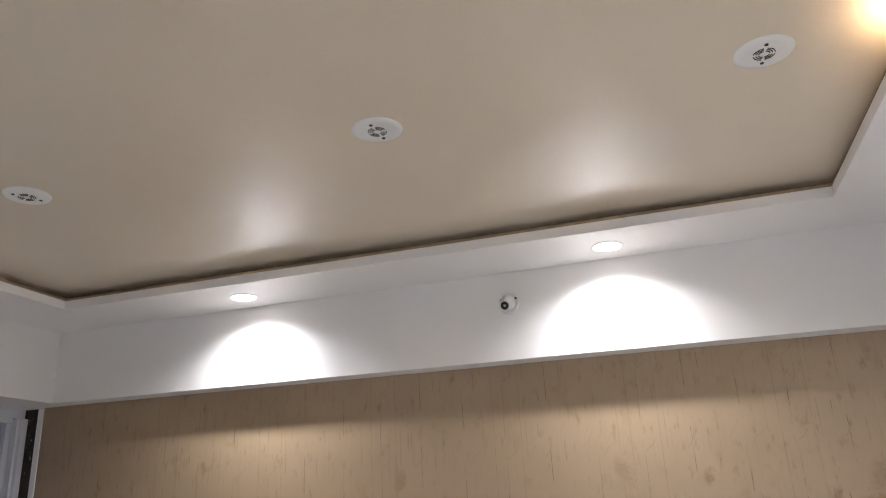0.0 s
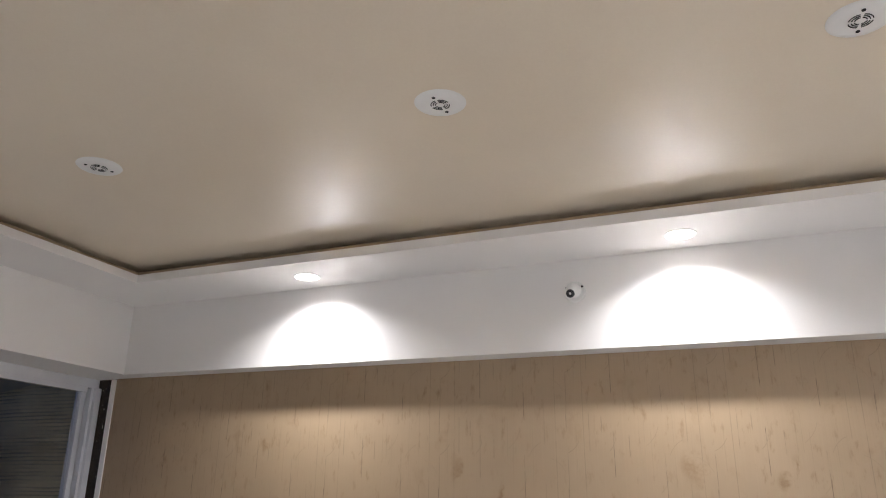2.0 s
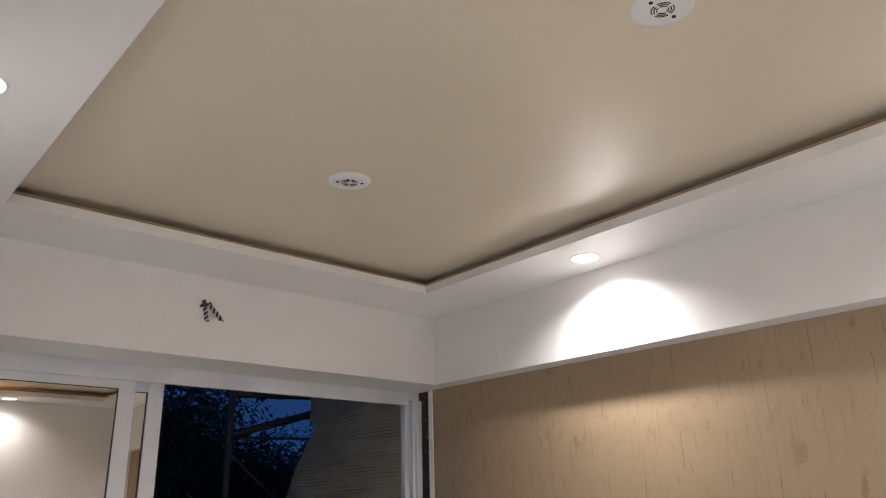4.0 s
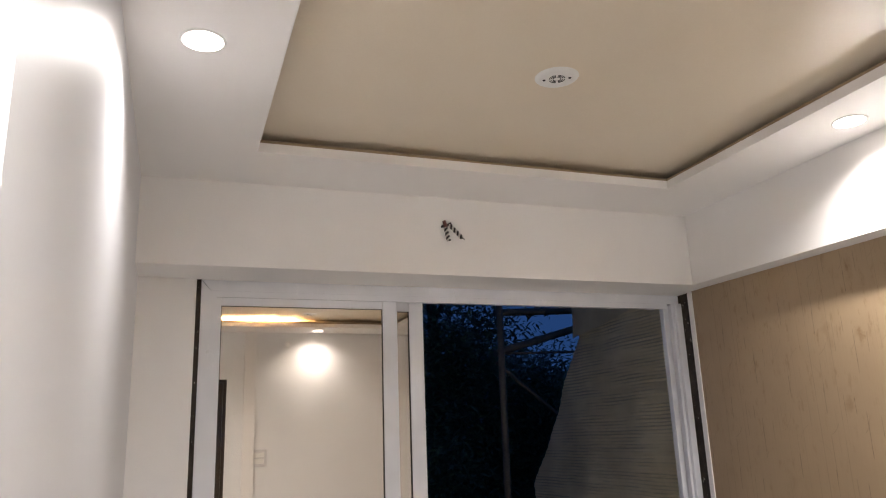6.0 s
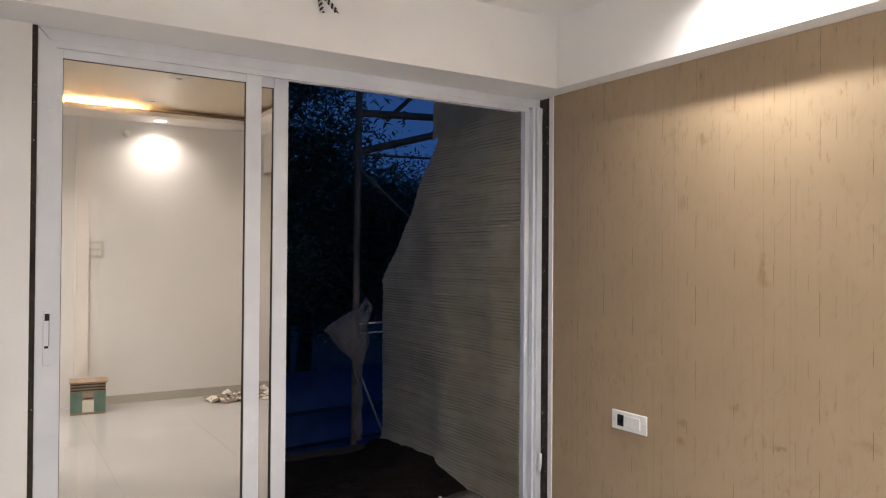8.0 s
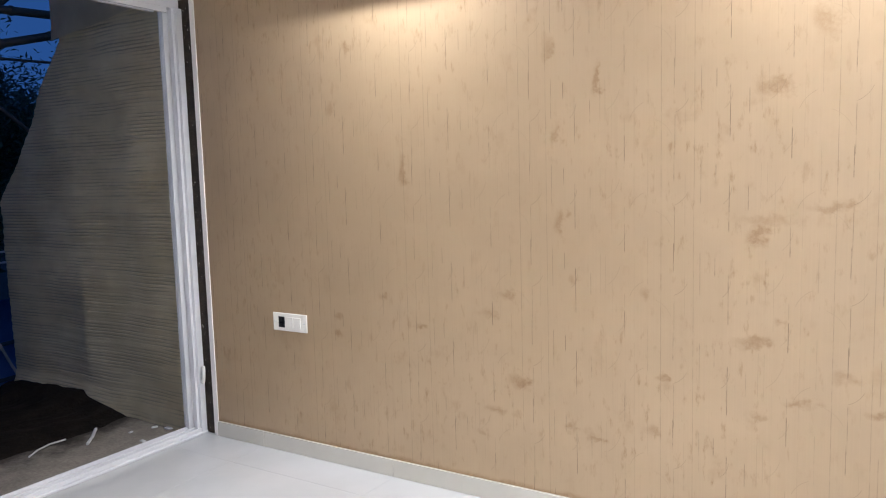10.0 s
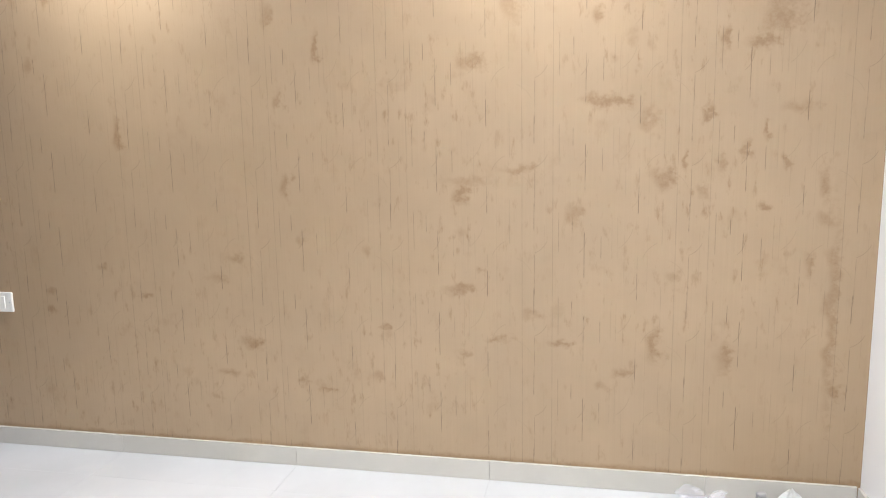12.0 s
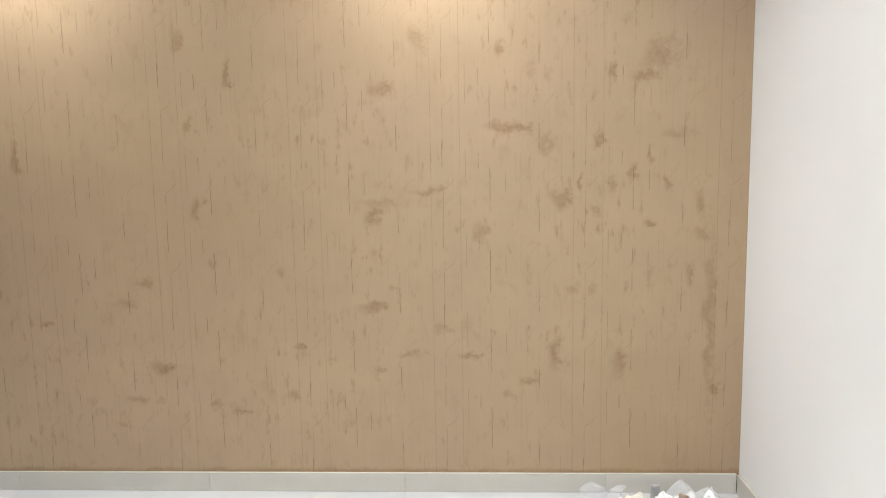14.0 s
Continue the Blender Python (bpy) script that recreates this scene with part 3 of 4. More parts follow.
copy_thing(sp, pose(2.446, -1.30, ZT, 0, 0, 86))
copy_thing(sp, pose(3.429, -1.307, ZT, 0, 0, 92))


def eyeball_camera(at):
    o = thing("dome_camera", "small round white eyeball camera fixed to the beam", "camera", at=at)
    part("base", lathe([(0.0, 0.0), (0.05, 0.0), (0.05, 0.006), (0.046, 0.012), (0.0, 0.014)], 32), plastic_white, o, smooth=True)
    prof = [(0.036 * math.sin(a), 0.014 + 0.02 + 0.036 * -math.cos(a)) for a in [math.pi * i / 14 for i in range(15)]]
    ball = part("ball", lathe(prof, 28), plastic_white, o, smooth=True)
    m = pose(-0.003, -0.004, 0.034, 30, -14, 0)
    lens = part("lens", lathe([(0.0, 0.034), (0.012, 0.034), (0.015, 0.038), (0.019, 0.038), (0.02, 0.030)], 24, m=m), plastic_black, o, "black glass lens", True)
    part("iris", lathe([(0.0, 0.0352), (0.005, 0.0352), (0.006, 0.034)], 16, m=m), steel, lens)
    for s in (-1, 1):
        part("screw", lathe([(0, 0.016), (0.005, 0.016), (0.006, 0.010)], 12, m=pose(s * 0.036, 0.022, 0)), hole_black, o)
    return o


eyeball_camera(pose(2.533, BY, 2.406, 90, 0, 0) @ Matrix.Diagonal((0.84, 0.84, 0.84, 1)))


# twisted bare flex left hanging from the beam
def coil(start, end, r, turns, n=70):
    a, b = Vector(start), Vector(end)
    d = (b - a).normalized()
    u = d.orthogonal().normalized()
    v = d.cross(u)
    return [a + (b - a) * (i / n) + r * (math.cos(2 * math.pi * turns * i / n) * u + math.sin(2 * math.pi * turns * i / n) * v) for i in range(n + 1)]


wires = thing("loose_wires", "twisted black and red wire ends hanging from the wall", "wires", at=pose(BX, -1.30, 2.385))
part("hole", lathe([(0, 0.002), (0.030, 0.002), (0.046, 0.0)], 20, m=pose(0, -0.025, 0.012, 0, 90, 0)), plastic_white, wires, "pale patch of filler round the outlet")
for a, b, r, turns in (((0.008, -0.050, 0.042), (0.016, -0.036, -0.038), 0.0058, 4.5), ((0.008, -0.030, 0.036), (0.016, 0.024, -0.022), 0.0058, 4.0)):
    flex = coil(a, b, r, turns)
    back = coil(a, b, -r, turns)
    part("wire", tube(flex, 0.0040, 6), wire_black, wires, smooth=True)
    part("wire", tube(back, 0.0034, 6), wire_pale, wires, "pale insulated core", smooth=True)
part("sleeve", tube([(0.010, -0.052, 0.048), (0.018, -0.048, 0.020)], 0.0085, 8), wire_red, wires, "dark red insulation", smooth=True)
part("tip", tube([(0.012, -0.060, 0.028), (0.016, -0.066, 0.020)], 0.005, 6), wire_black, wires, smooth=True)
part("tip", tube([(0.008, -0.040, 0.032), (0.014, -0.022, 0.040)], 0.0055, 6), wire_black, wires, smooth=True)
part("tip", tube([(0.015, 0.016, -0.016), (0.017, 0.036, -0.030)], 0.0045, 6, taper=0.4), wire_black, wires, smooth=True)

# ---- switch plate on the papered wall ----
sw = thing("switch_plate", "white switch plate with socket and blank module on papered wall", "switch", at=pose(0.681, 0, 0.637))
part("plate", box(-0.105, -0.009, -0.043, 0.105, 0.0, 0.043, 0.004), plate_white, sw)
part("socket", box(-0.068, -0.0115, -0.026, -0.030, -0.008, 0.026, 0.002), plastic_black, sw, "black socket module")
part("module", box(-0.028, -0.0125, -0.026, 0.022, -0.008, 0.026, 0.002), plate_white, sw)
part("module", box(0.024, -0.0125, -0.026, 0.070, -0.008, 0.026, 0.002), plate_white, sw)
for s in (-1, 1):
    part("screw", lathe([(0, 0.0105), (0.004, 0.0105), (0.005, 0.008)], 12, m=pose(s * 0.092, 0, 0, 90, 0, 0)), steel, sw)

# fittings on the plain wall
sb = thing("switchboard", "white two-row switchboard on the plain white wall", "switch", at=pose(L, -1.675, 1.38))
# plate greyed so that the shadow outlining the switches sits in its colour
part("plate", box(-0.010, -0.105, -0.075, 0.0, 0.105, 0.075, 0.004), pipe_white, sb, "surround plate greyed for the shadow round its switches")
for r in (-1, 1):
    for k in range(5):
        part("switch", box(-0.015, -0.078 + k * 0.032, r * 0.028 - 0.022, -0.009, -0.050 + k * 0.032, r * 0.028 + 0.022, 0.002), plate_white, sb)
hk = thing("wall_dome", "small white half-round fitting high on the wall", "fitting", at=pose(L, -1.40, 2.42, 0, -90, 0))
part("base", lathe([(0.0, 0.0), (0.04, 0.0), (0.04, 0.006), (0.0, 0.008)], 24), plastic_white, hk, smooth=True)
part("ball", lathe([(0.032 * math.sin(math.pi * i / 12), 0.036 - 0.032 * math.cos(math.pi * i / 12)) for i in range(13)], 24), plastic_white, hk, smooth=True)

# ---- carton and rubbish ----
ct = thing("carton", "small cardboard carton with green printed sides on the floor", "carton", at=pose(3.86, -1.71, 0.0, 0, 0, 6))
part("body", box(-0.10, -0.135, 0.0, 0.10, 0.135, 0.27, 0.004), card_brown, ct)
part("flap", box(-0.115, -0.145, 0.262, 0.115, 0.15, 0.274, 0.003), card_brown, ct)
for s in (-1, 1):
    part("print", box(-0.1025, s * 0.088 - 0.044, 0.02, -0.099, s * 0.088 + 0.044, 0.19), card_green, ct, "green printed band")
for z in (0.198, 0.222, 0.246):
    part("band", box(-0.1035, -0.132, z, -0.0985, 0.132, z + 0.011), dark_brown, ct, "dark printed stripe")
part("band", box(-0.1035, -0.04, 0.13, -0.0985, 0.04, 0.142), wire_red, ct, "red printed bar")
part("label", box(-0.103, -0.043, 0.02, -0.0988, 0.043, 0.12), paper_cream, ct, "pale paper label")



def crumple(w, h, seed, amp, n=9, fold=0.0):
    """A crumpled sheet standing on its lowest points."""
    bm = bmesh.new()
    rng = random.Random(seed)
    ox, oy = rng.uniform(0, 50), rng.uniform(0, 50)
    g = []
    for i in range(n):
        row = []
        for j in range(n):
            x, y = (i / (n - 1) - 0.5) * w, (j / (n - 1) - 0.5) * h
            q = Vector((x * 14 + ox, y * 14 + oy, 0))
            z = amp * (noise.noise(q) + 0.6 * abs(noise.noise(q * 2.3)) + 0.35 * noise.noise(q * 5.0)) + fold * abs(x + 0.3 * y)
            row.append(bm.verts.new((x * (1 - 0.3 * rng.random() * amp * 8) + rng.uniform(-1, 1) * w * 0.04, y + rng.uniform(-1, 1) * h * 0.04, z)))
        g.append(row)
    for i in range(n - 1):
        for j in range(n - 1):
            if (i in (0, n - 2)) and (j in (0, n - 2)) and rng.random() < 0.5:
                continue
            bm.faces.new((g[i][j], g[i + 1][j], g[i + 1][j + 1], g[i][j + 1]))
    for v in [v for v in bm.verts if not v.link_faces]:
        bm.verts.remove(v)
    lo = min(v.co.z for v in bm.verts)
    bmesh.ops.translate(bm, vec=(0, 0, -lo), verts=bm.verts)
    bmesh.ops.solidify(bm, geom=bm.faces, thickness=0.0012)
    lo = min(v.co.z for v in bm.verts)
    bmesh.ops.translate(bm, vec=(0, 0, -lo), verts=bm.verts)
    return bm


SCRAPS = [("paper_scrap", paper, "torn crumpled white paper lying on the tile floor", 3.90, -0.16, .15, .14, .045, .35), ("paper_scrap", paper, "torn crumpled white paper lying on the tile floor", 3.80, -0.15, .11, .10, .04, .3),
          ("paper_scrap", paper_cream, "crumpled cream paper lying beside the skirting", 3.68, -0.13, .10, .09, .04, .3), ("plastic_wrap", film_mat, "crumpled clear plastic wrap lying beside the skirting", 3.57, -0.11, .15, .13, .05, .3),
          ("plastic_wrap", film_mat, "crumpled clear plastic wrap lying beside the skirting", 4.0, -0.12, .13, .11, .045, .3), ("paper_scrap", paper, "flat torn white paper lying on the tile floor", 3.62, -0.2, .10, .07, .015, .1),
          ("paper_scrap", paper_cream, "crumpled cream paper lying beside the skirting", 3.86, -0.33, .14, .12, .05, .3), ("paper_scrap", paper, "torn crumpled white paper lying on the tile floor", 3.93, -0.47, .12, .11, .04, .3),
          ("paper_scrap", paper, "small white paper scrap alone on the tile floor", 0.57, -1.82, .085, .07, .010, .05)]
for i, (nm, mt, lb, x, y, w, h, amp, fold) in enumerate(SCRAPS):
    solid(nm, crumple(w, h, i + 3, amp, 9, fold), mt, lb, "rubbish", group="rubbish in the corner", at=pose(x, y - 0.015, 0.0005, 0, 0, i * 47))
for i, (x, y, w, d, h, rz) in enumerate([(3.77, -0.09, .035, .02, .07, 20), (3.84, -0.21, .012, .03, .09, 55), (3.96, -0.2, .08, .05, .03, 10), (3.78, -0.42, .10, .06, .03, 70), (3.88, -0.56, .09, .05, .035, 30), (3.70, -0.26, .06, .04, .02, 100), (3.97, -0.34, .12, .05, .04, -20)]):
    bm = box(-w / 2, -d / 2, 0, w / 2, d / 2, h, 0.004, 1)
    rng = random.Random(i)
    for v in bm.verts:
        v.co.x += rng.uniform(-1, 1) * w * 0.07
        v.co.y += rng.uniform(-1, 1) * d * 0.07
    solid("offcut", bm, plaster_grey if i % 2 == 0 else card_brown, "broken grey plaster piece on the tile floor" if i % 2 == 0 else "torn brown cardboard piece on the tile floor", "rubbish", group="rubbish in the corner", at=pose(x, y, 0.0005, 0, 0, rz))



def leaning_sheet():
    """A stiff torn sheet propped up to a point."""
    bm = bmesh.new()
    rows = []
    for i in range(7):
        a = i / 6
        w = 0.075 * (1 - a) ** 0.8 + 0.008
        rows.append([bm.verts.new((w * (2 * j / 4 - 1) + 0.018 * a, 0.05 * a + 0.006 * math.sin(j * 1.7 + a * 4), 0.002 + 0.068 * a + 0.004 * math.cos(j * 2.1))) for j in range(5)])
    for p, q in zip(rows, rows[1:]):
        for j in range(4):
            bm.faces.new((p[j], p[j + 1], q[j + 1], q[j]))
    bmesh.ops.solidify(bm, geom=bm.faces, thickness=0.0012)
    lo = min(v.co.z for v in bm.verts)
    bmesh.ops.translate(bm, vec=(0, 0, -lo), verts=bm.verts)
    return bm


for x, y, rz in ((3.865, -0.10, 8), (3.93, -0.15, -25)):
    solid("paper_scrap", leaning_sheet(), paper, "stiff white paper sheet propped up against the skirting", "rubbish", group="rubbish in the corner", at=pose(x, y, 0.0005, 0, 0, rz))

# the swept heap further along the plain wall
heap = random.Random(21)
for i in range(34):
    a, d = heap.uniform(0, 6.28), heap.random() ** 0.6
    x, y = 3.83 + 0.19 * d * math.cos(a), -0.45 + 0.29 * d * math.sin(a)
    if i % 4 == 0:
        mt, nm, lb = paper_cream, "paper_scrap", "crumpled cream paper lying in the swept heap"
    elif i % 4 != 3:
        mt, nm, lb = card_brown, "card_scrap", "torn brown cardboard strip lying in the swept heap"
    else:
        mt, nm, lb = paper, "paper_scrap", "crumpled white paper lying in the swept heap"
    w = heap.uniform(0.07, 0.16)
    solid(nm, crumple(w, w * heap.uniform(0.35, 0.9), 40 + i, heap.uniform(0.02, 0.05), 7, heap.uniform(0.1, 0.4)), mt, lb, "rubbish", group="swept heap", at=pose(x, y, 0.0005, 0, 0, heap.uniform(0, 360)))

# ---- balcony and night outside ----
bm = bmesh.new()
S = 1500.0
v4 = [bm.verts.new(q) for q in ((-S, -S, -0.65), (S, -S, -0.65), (S, S, -0.65), (-S, S, -0.65))]
bm.faces.new(v4)
solid("ground", bm, earth, "dark bare earth outside the balcony", "ground", ST)
solid("balcony_slab", box(-1.75, -3.0, -0.75, -0.0665, 0.6, -0.02, 0.006), dirty_slab, "rough grey concrete balcony slab", "slab", ST)


def mound(x0, y0, x1, y1, z, h, seed, nx=28, ny=28, bank=0.0):
    bm = bmesh.new()
    g = []
    for i in range(nx):
        row = []
        for j in range(ny):
            a, b = i / (nx - 1), j / (ny - 1)
            e = min(a, 1 - a, b, 1 - b) * 5
            q = Vector((a * 5 + seed, b * 5, 0))
            zz = z - 0.02 + min(1, e) * (0.02 + h * (0.55 + 0.6 * noise.noise(q) + 0.25 * noise.noise(q * 4)))
            yy = y0 + (y1 - y0) * b
            zz += bank * max(0.0, min(1.0, (0.93 - a) * 3.0)) * math.exp(-((yy - 0.01) / 0.13) ** 2) * (1 + 0.3 * noise.noise(Vector((a * 7, seed, 4))))
            xe = x1 + 0.09 * noise.noise(Vector((b * 6, seed, 0))) + 0.03 * noise.noise(Vector((b * 23, seed, 2)))
            row.append(bm.verts.new((x0 + (xe - x0) * a, y0 + (y1 - y0) * b, zz)))
        g.append(row)
    for i in range(nx - 1):
        for j in range(ny - 1):
            bm.faces.new((g[i][j], g[i + 1][j], g[i + 1][j + 1], g[i][j + 1]))
    return bm


solid("soil_heap", mound(-1.84, -2.6, -0.50, 0.40, -0.02, 0.05, 3, 60, 80, 0.075), soil, "dark loose soil spread over the balcony slab", "soil", "stuff", smooth=True)
solid("ledge", box(-1.86, -3.0, -0.65, -1.75, 0.6, 0.0, 0.008), earth, "low dirty kerb along the balcony edge", "kerb", ST)


# sacking screen hung at the balcony's side
def screen():
    bm = bmesh.new()
    nx, nz = 44, 150
    g = []
    for i in range(nx + 1):
        row = []
        a = i / nx
        for j in range(nz + 1):
            b = j / nz
            z = -0.04 + b * 2.75
            reach = 1.76 if z < 1.2 else max(1.03, 1.76 - (z - 1.2) * 0.78)
            reach += 0.012 * noise.noise(Vector((z * 5, 3.0, 0)))
            x = -0.10 - a * (reach - 0.10)
            fold = 0.05 * math.exp(-((x + 0.98) / 0.035) ** 2)
            y = 0.03 - 0.025 * max(0.0, -x - 0.98) + 0.008 * math.sin(x * 9 + z * 1.3) + 0.012 * noise.noise(Vector((x * 6, z * 4, 0))) + 0.0025 * math.sin(z * 110 + 0.8 * math.sin(x * 5) + 0.8 * noise.noise(Vector((x * 3, z * 2, 5)))) - fold * 0.16
            if z < 0.12:
                y -= 0.04 * (0.12 - z) / 0.16
            row.append(bm.verts.new((x, y, z)))
        g.append(row)
    for i in range(nx):
        for j in range(nz):
            bm.faces.new((g[i][j], g[i + 1][j], g[i + 1][j + 1], g[i][j + 1]))
    bmesh.ops.solidify(bm, geom=bm.faces, thickness=0.003)
    return bm


cloth = thing("sacking_screen", "hanging brown sacking cloth, rumpled, at the balcony side", "cloth")
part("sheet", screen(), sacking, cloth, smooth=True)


def top_panel():
    """The upper piece, lapped over the main sheet with a slanting lower hem."""
    bm = bmesh.new()
    g = []
    for i in range(25):
        a = i / 24
        x = -0.095 - a * 0.96
        lo = 2.235 - 0.11 * a + 0.008 * noise.noise(Vector((a * 7, 1.0, 0)))
        g.append([bm.verts.new((x, 0.006 + 0.006 * math.sin(x * 8) - 0.008 * (b == 0), lo + (2.72 - lo) * b / 6)) for b in range(7)])
    for p, q in zip(g, g[1:]):
        for b in range(6):
            bm.faces.new((p[b], q[b], q[b + 1], p[b + 1]))
    bmesh.ops.solidify(bm, geom=bm.faces, thickness=0.004)
    return bm


part("top_panel", top_panel(), sacking_plain, cloth, "smoother upper cloth with a slanting hem", smooth=True)

# bamboo scaffold
def bamboo_pole(path, r):
    bm = tube(path, r, 10)
    a, b = Vector(path[0]), Vector(path[-1])
    k = max(2, int((b - a).length / 0.35))
    for i in range(1, k):
        q = a + (b - a) * i / k
        d = (b - a).normalized() * 0.012
        tube([q - d, q, q + d], r * 1.18, 10, bm)
    return bm


scaf = thing("scaffold", "thin bamboo scaffold poles tied together beyond the balcony", "scaffold")
for path, r in (([(-1.92, -0.15, -0.65), (-1.94, -0.10, 4.2)], 0.026), ([(-1.95, -0.16, 2.135), (-1.97, 1.6, 2.63)], 0.028), ([(-1.98, -0.14, 2.445), (-1.98, 1.6, 2.53)], 0.028),
                ([(-1.99, -0.14, 2.135), (-1.99, 0.95, 2.165)], 0.009), ([(-1.99, -0.14, 2.07), (-1.99, 0.72, 1.38)], 0.014), ([(-2.0, 0.15, 2.42), (-2.0, 0.62, 2.86)], 0.018)):
    part("pole", bamboo_pole(path, r), bamboo, scaf, smooth=True)

# plastic bag tied to the pole
def bag():
    bm = bmesh.new()
    n, k = 26, 24
    rings = []
    for i in range(n):
        a = i / (n - 1)
        z = 0.985 - 0.96 * a
        w = 0.02 + (0.21 * min(1, a / 0.12) * (1 - a / 0.46) if a < 0.46 else 0.0)
        w = max(w, 0.028 + 0.015 * math.sin(a * 30))
        cy = -0.115 - w * 0.62
        ring = []
        for j in range(k):
            t = 2 * math.pi * j / k
            f = 1 + 0.28 * noise.noise(Vector((math.cos(t) * 2, math.sin(t) * 2, a * 9)))
            ring.append(bm.verts.new((-1.87 + 0.30 * w * f * math.sin(t), cy + w * f * math.cos(t), z + 0.10 * (cy + w * math.cos(t) + 0.2) * (1 if a < .3 else 0))))
        rings.append(ring)
    for a, b in zip(rings, rings[1:]):
        for j in range(k):
            bm.faces.new((a[j], a[(j + 1) % k], b[(j + 1) % k], b[j]))
    bm.faces.new(rings[0])
    bm.faces.new(rings[-1][::-1])
    return bm


bg_thing = thing("plastic_bag", "crumpled translucent plastic bag tied to a bamboo pole", "bag")
part("bag", bag(), bag_film, bg_thing, smooth=True)
part("knot", tube([(-1.87, -0.12, 0.98), (-1.88, -0.07, 1.05), (-1.87, -0.045, 1.0), (-1.86, -0.08, 0.90)], 0.022, 8), bag_film, bg_thing, smooth=True)
for z in (0.80, 0.87):
    solid("rope", tube([(-1.92, -0.14, z), (-1.86, 0.05, z + 0.012), (-1.8, 0.2, z - 0.01)], 0.007, 6), pipe_white, "thin pale rope tied to the scaffold pole", "rope", group="scaffold ropes", smooth=True)
solid("pipe", tube([(-2.0, -0.12, 0.62), (-2.02, 0.12, 0.08), (-2.0, 0.2, -0.1)], 0.010, 8), plaster_grey, "grey plastic pipe leaning on the scaffold", "pipe", smooth=True)
for pts, r in (([(-0.50, -0.63, -0.015), (-0.545, -0.56, -0.012), (-0.56, -0.49, -0.008), (-0.548, -0.41, -0.006)], 0.0045), ([(-0.40, -0.385, -0.013), (-0.47, -0.31, -0.010), (-0.54, -0.245, 0.0)], 0.008)):
    solid("cable_offcut", tube(pts, r, 6), pipe_white, "short white cable offcut lying on the slab", "cable", group="cable offcuts", smooth=True)



# plaster crumbs on the slab by the sacking
chip = None
for i, (x, y, k) in enumerate([(-0.22, -0.03, 1.0), (-0.31, -0.05, 0.7), (-0.36, -0.16, 0.6), (-0.18, -0.22, 0.8)]):
    m = pose(x, y, -0.0195, 0, 0, i * 57) @ Matrix.Diagonal((k, k * 0.8, k, 1))
    if chip is None:
        cb = box(-0.022, -0.014, 0, 0.022, 0.014, 0.012, 0.004, 1)
        for v in cb.verts:
            v.co += Vector((0.005 * noise.noise(v.co * 90), 0.005 * noise.noise(v.co * 70 + Vector((3, 0, 0))), 0))
        chip = solid("plaster_crumb", cb, pipe_white, "small white plaster crumb on the concrete slab", "rubble", group="plaster crumbs", at=m)
    else:
        c = copy_thing(chip, m)
        c.scale = (k, k * 0.8, k)

# blue sheeting fence
def fence_sheet(z0, z1, tilt, seed):
    bm = bmesh.new()
    nx, nz = 40, 6
    g = []
    for i in range(nx + 1):
        y = -2.6 + 5.6 * i / nx
        row = []
        for j in range(nz + 1):
            b = j / nz
            z = z0 + (z1 - z0) * b + tilt * y
            x = -3.0 + 0.03 * noise.noise(Vector((y * 2, z * 3, seed))) - 0.03 * math.sin(math.pi * b)
            row.append(bm.verts.new((x, y, z)))
        g.append(row)
    for i in range(nx):
        for j in range(nz):
            bm.faces.new((g[i][j], g[i + 1][j], g[i + 1][j + 1], g[i][j + 1]))
    bmesh.ops.solidify(bm, geom=bm.faces, thickness=0.004)
    return bm


fence = thing("sheet_fence", "fence of overlapping blue plastic sheets in the dusk", "fence")
for i, (z0, z1) in enumerate([(-0.66, -0.285), (-0.25, 0.005), (0.04, 0.38)]):
    part("sheet", fence_sheet(z0, z1, 0.03, i), tarp_blue, fence, smooth=True)
for y in (-2.5, -0.6, 1.3, 2.9):
    part("post", tube([(-3.06, y, -0.66), (-3.06, y, 0.45)], 0.03, 8), bamboo, fence, smooth=True)


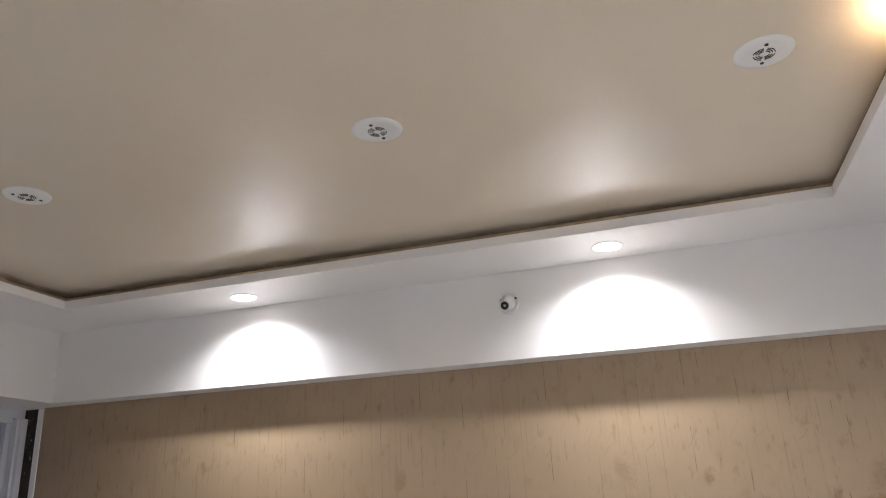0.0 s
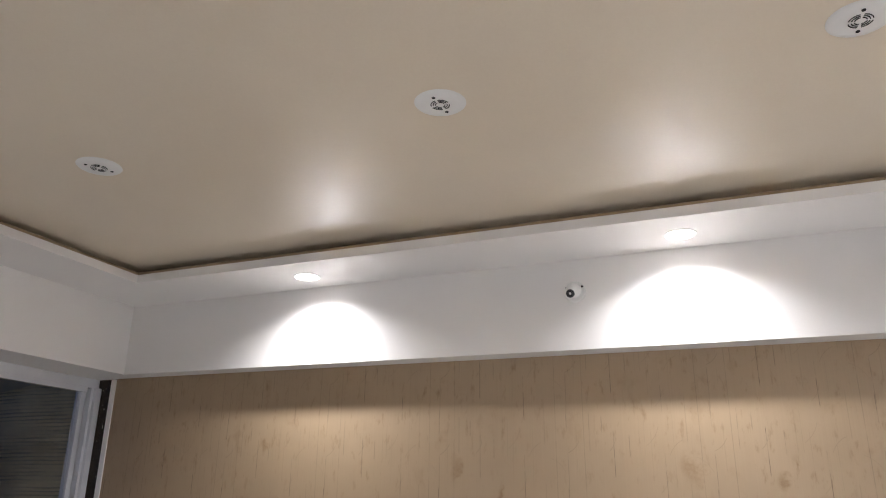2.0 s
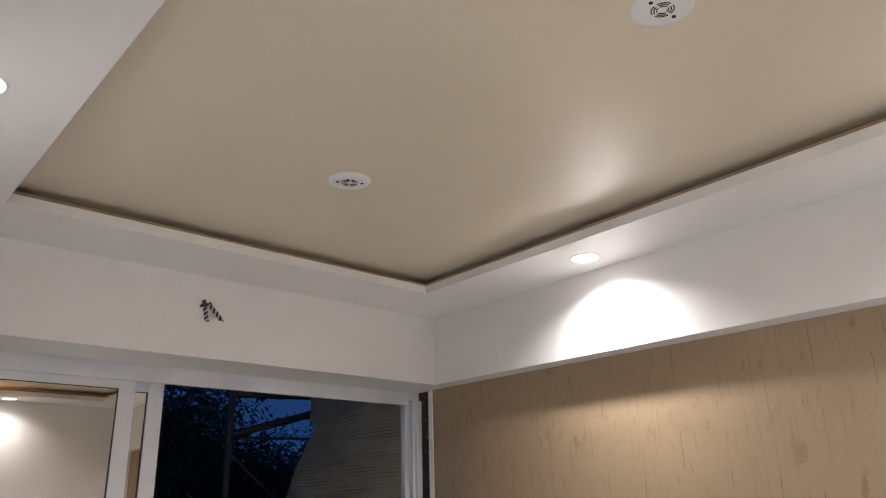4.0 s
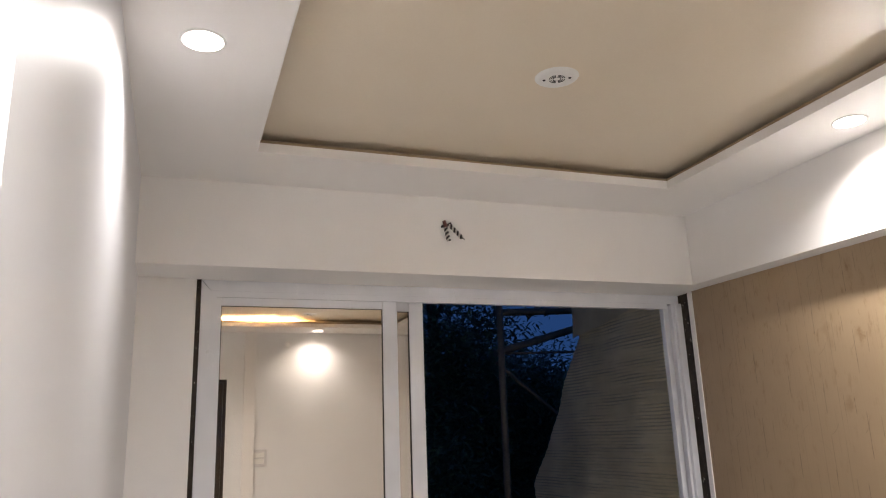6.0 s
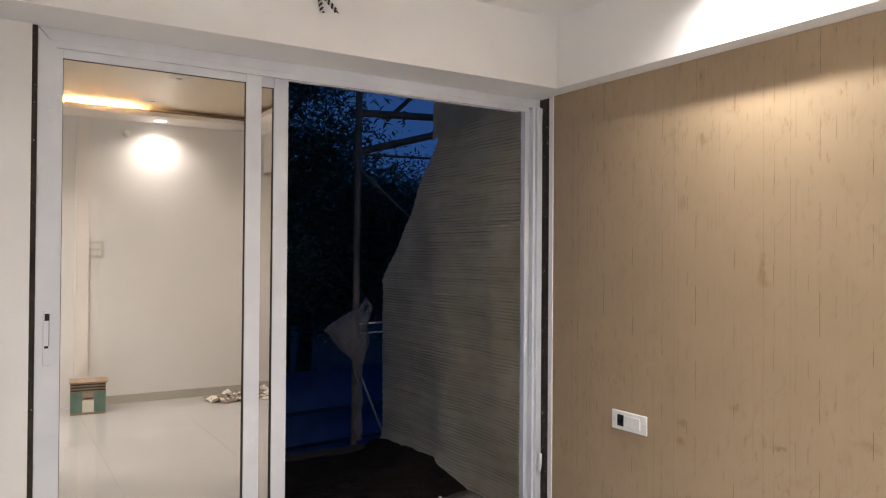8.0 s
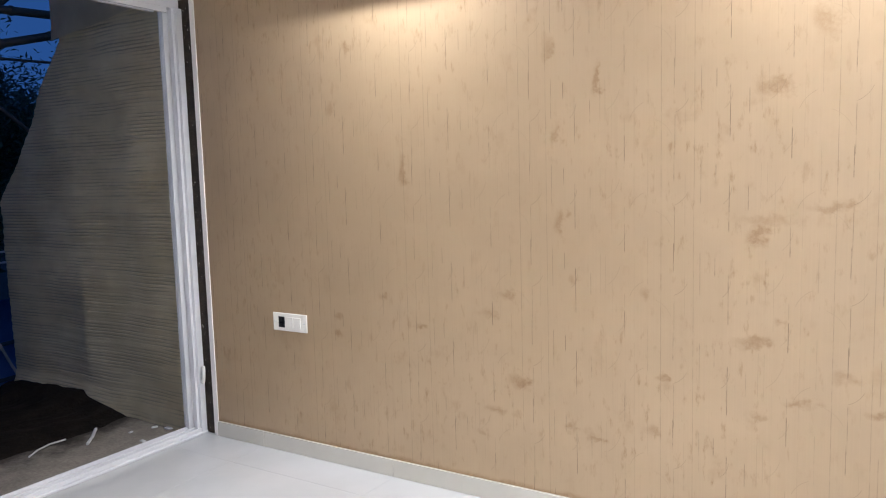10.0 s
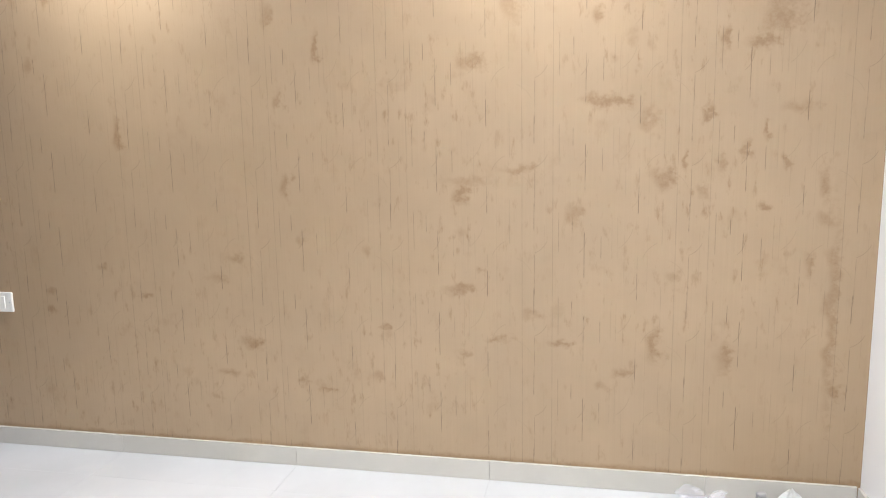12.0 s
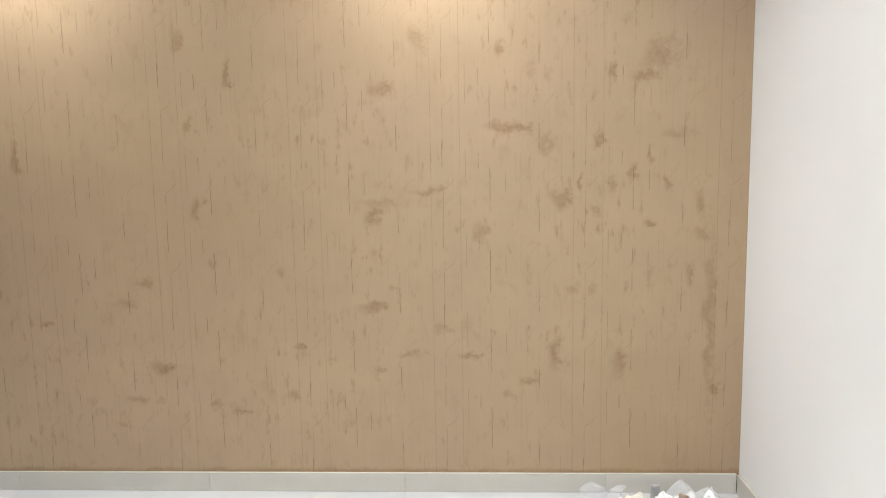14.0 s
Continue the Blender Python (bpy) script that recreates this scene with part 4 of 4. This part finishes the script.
def tree(x, y, h, seed, crown_r, leaves):
    rng = random.Random(seed)
    o = thing("tree", "dark leafy tree standing beyond the fence at dusk", "tree", at=pose(x, y, -0.66), group="trees outside")
    trunk = tube([(0, 0, 0), (0.06, 0.04, h * 0.3), (-0.02, 0.1, h * 0.6), (0.05, 0.0, h * 0.9)], 0.13, 10, taper=0.35)
    tips = []
    for i in range(16):
        a = i * 2.4 + rng.uniform(-.3, .3)
        z0 = h * rng.uniform(0.22, 0.85)
        ln = crown_r * rng.uniform(0.6, 1.1)
        tip = (math.cos(a) * ln, math.sin(a) * ln, z0 + ln * rng.uniform(0.15, 0.6))
        mid = (tip[0] * .5, tip[1] * .5, z0 + (tip[2] - z0) * .35)
        tube([(0, 0, z0), mid, tip], 0.04, 6, trunk, 0.25)
        tips += [Vector(tip), Vector(mid) + Vector((0, 0, .2)), (Vector(tip) + Vector(mid)) / 2]
    part("trunk", trunk, bark, o, smooth=True)
    vs, fs = [], []
    for i in range(leaves):
        c = rng.choice(tips) + Vector((rng.gauss(0, .32), rng.gauss(0, .32), rng.gauss(0, .26))) * crown_r * 0.5
        q = Euler((rng.uniform(-.9, .9), rng.uniform(-.9, .9), rng.uniform(0, 6.28))).to_matrix()
        s = rng.uniform(0.022, 0.058)
        k = len(vs)
        for px, py, pz in ((-1, 0, 0), (-.2, .28, .1), (1, 0, -.15), (-.2, -.28, .1)):
            vs.append(c + q @ Vector((px * s, py * s, pz * s)))
        fs += [(k, k + 1, k + 2), (k, k + 2, k + 3)]
    me = bpy.data.meshes.new("crown")
    me.from_pydata(vs, [], fs)
    me.materials.append(leaf_mat)
    cr = new("crown", me)
    cr.parent = o
    return o


tree(-4.9, 0.3, 5.0, 5, 1.8, 80000)
tree(-6.0, 3.3, 3.0, 8, 1.9, 50000)
tree(-5.0, -1.9, 4.6, 11, 1.7, 24000)
tree(-7.5, 1.6, 3.6, 14, 1.8, 26000)

# ---- floor and skirting, piece by piece ----
floor = solid("floor", box(-0.06, YB - 0.12, -0.66, L + 0.14, 0.12, -0.002), grout, "white glossy vitrified tile floor with thin joints", "floor", ST)
X0, Y0 = 0.472 - TILE, -0.225 + TILE
tile_me = {}
for i in range(7):
    for j in range(7):
        x0, x1 = max(X0 + i * TILE, 0.063), min(X0 + (i + 1) * TILE, L)
        y1, y0 = min(Y0 - j * TILE, 0.0), max(Y0 - (j + 1) * TILE, YB)
        if x1 - x0 < 0.02 or y1 - y0 < 0.02:
            continue
        key = (round(x1 - x0, 3), round(y1 - y0, 3))
        if key not in tile_me:
            tile_me[key] = mesh_of("tile", box(-key[0] / 2 + 0.0004, -key[1] / 2 + 0.0004, -0.008, key[0] / 2 - 0.0004, key[1] / 2 - 0.0004, 0.0, 0.0003, 1), tile_mat)
        t = new("tile", tile_me[key])
        t.parent = floor
        t.location = ((x0 + x1) / 2, (y0 + y1) / 2, 0)
part("threshold", box(0.0, -2.32, -0.008, 0.0625, 0.0, -0.0005), tile_mat, floor)

SH = 0.077
sk_me = {}


def skirting(name, label, a, b, off, place):
    """A run of tile skirting from a to b along its wall; place(mid) gives each piece's pose."""
    base = thing(name, label, "skirting", ST)
    p = a + (off - a) % TILE - TILE
    while p < b:
        s, e = max(p, a), min(p + TILE, b)
        if e - s > 0.02:
            k = round(e - s, 3)
            if k not in sk_me:
                sk_me[k] = mesh_of("skirting_tile", box(-k / 2 + 0.0004, -0.012, 0.0006, k / 2 - 0.0004, -0.0003, SH, 0.001, 1), skirt_mat)
            o = new("skirting_tile", sk_me[k])
            o.parent = base
            o.matrix_world = place((s + e) / 2)
        p += TILE
    return base


skirting("baseboard_north", "cream tile skirting along the papered wall", 0.148, L - 0.013, 0.472, lambda m: pose(m, 0, 0))
skirting("baseboard_east", "pale tile skirting along the plain white wall", 0.013, 1.69, 0.225, lambda m: pose(L, -m, 0, 0, 0, -90))
skirting("baseboard_south", "cream tile skirting along the satin white wall", 0.05, XE, 0.472, lambda m: pose(m, YS, 0, 0, 0, 180))
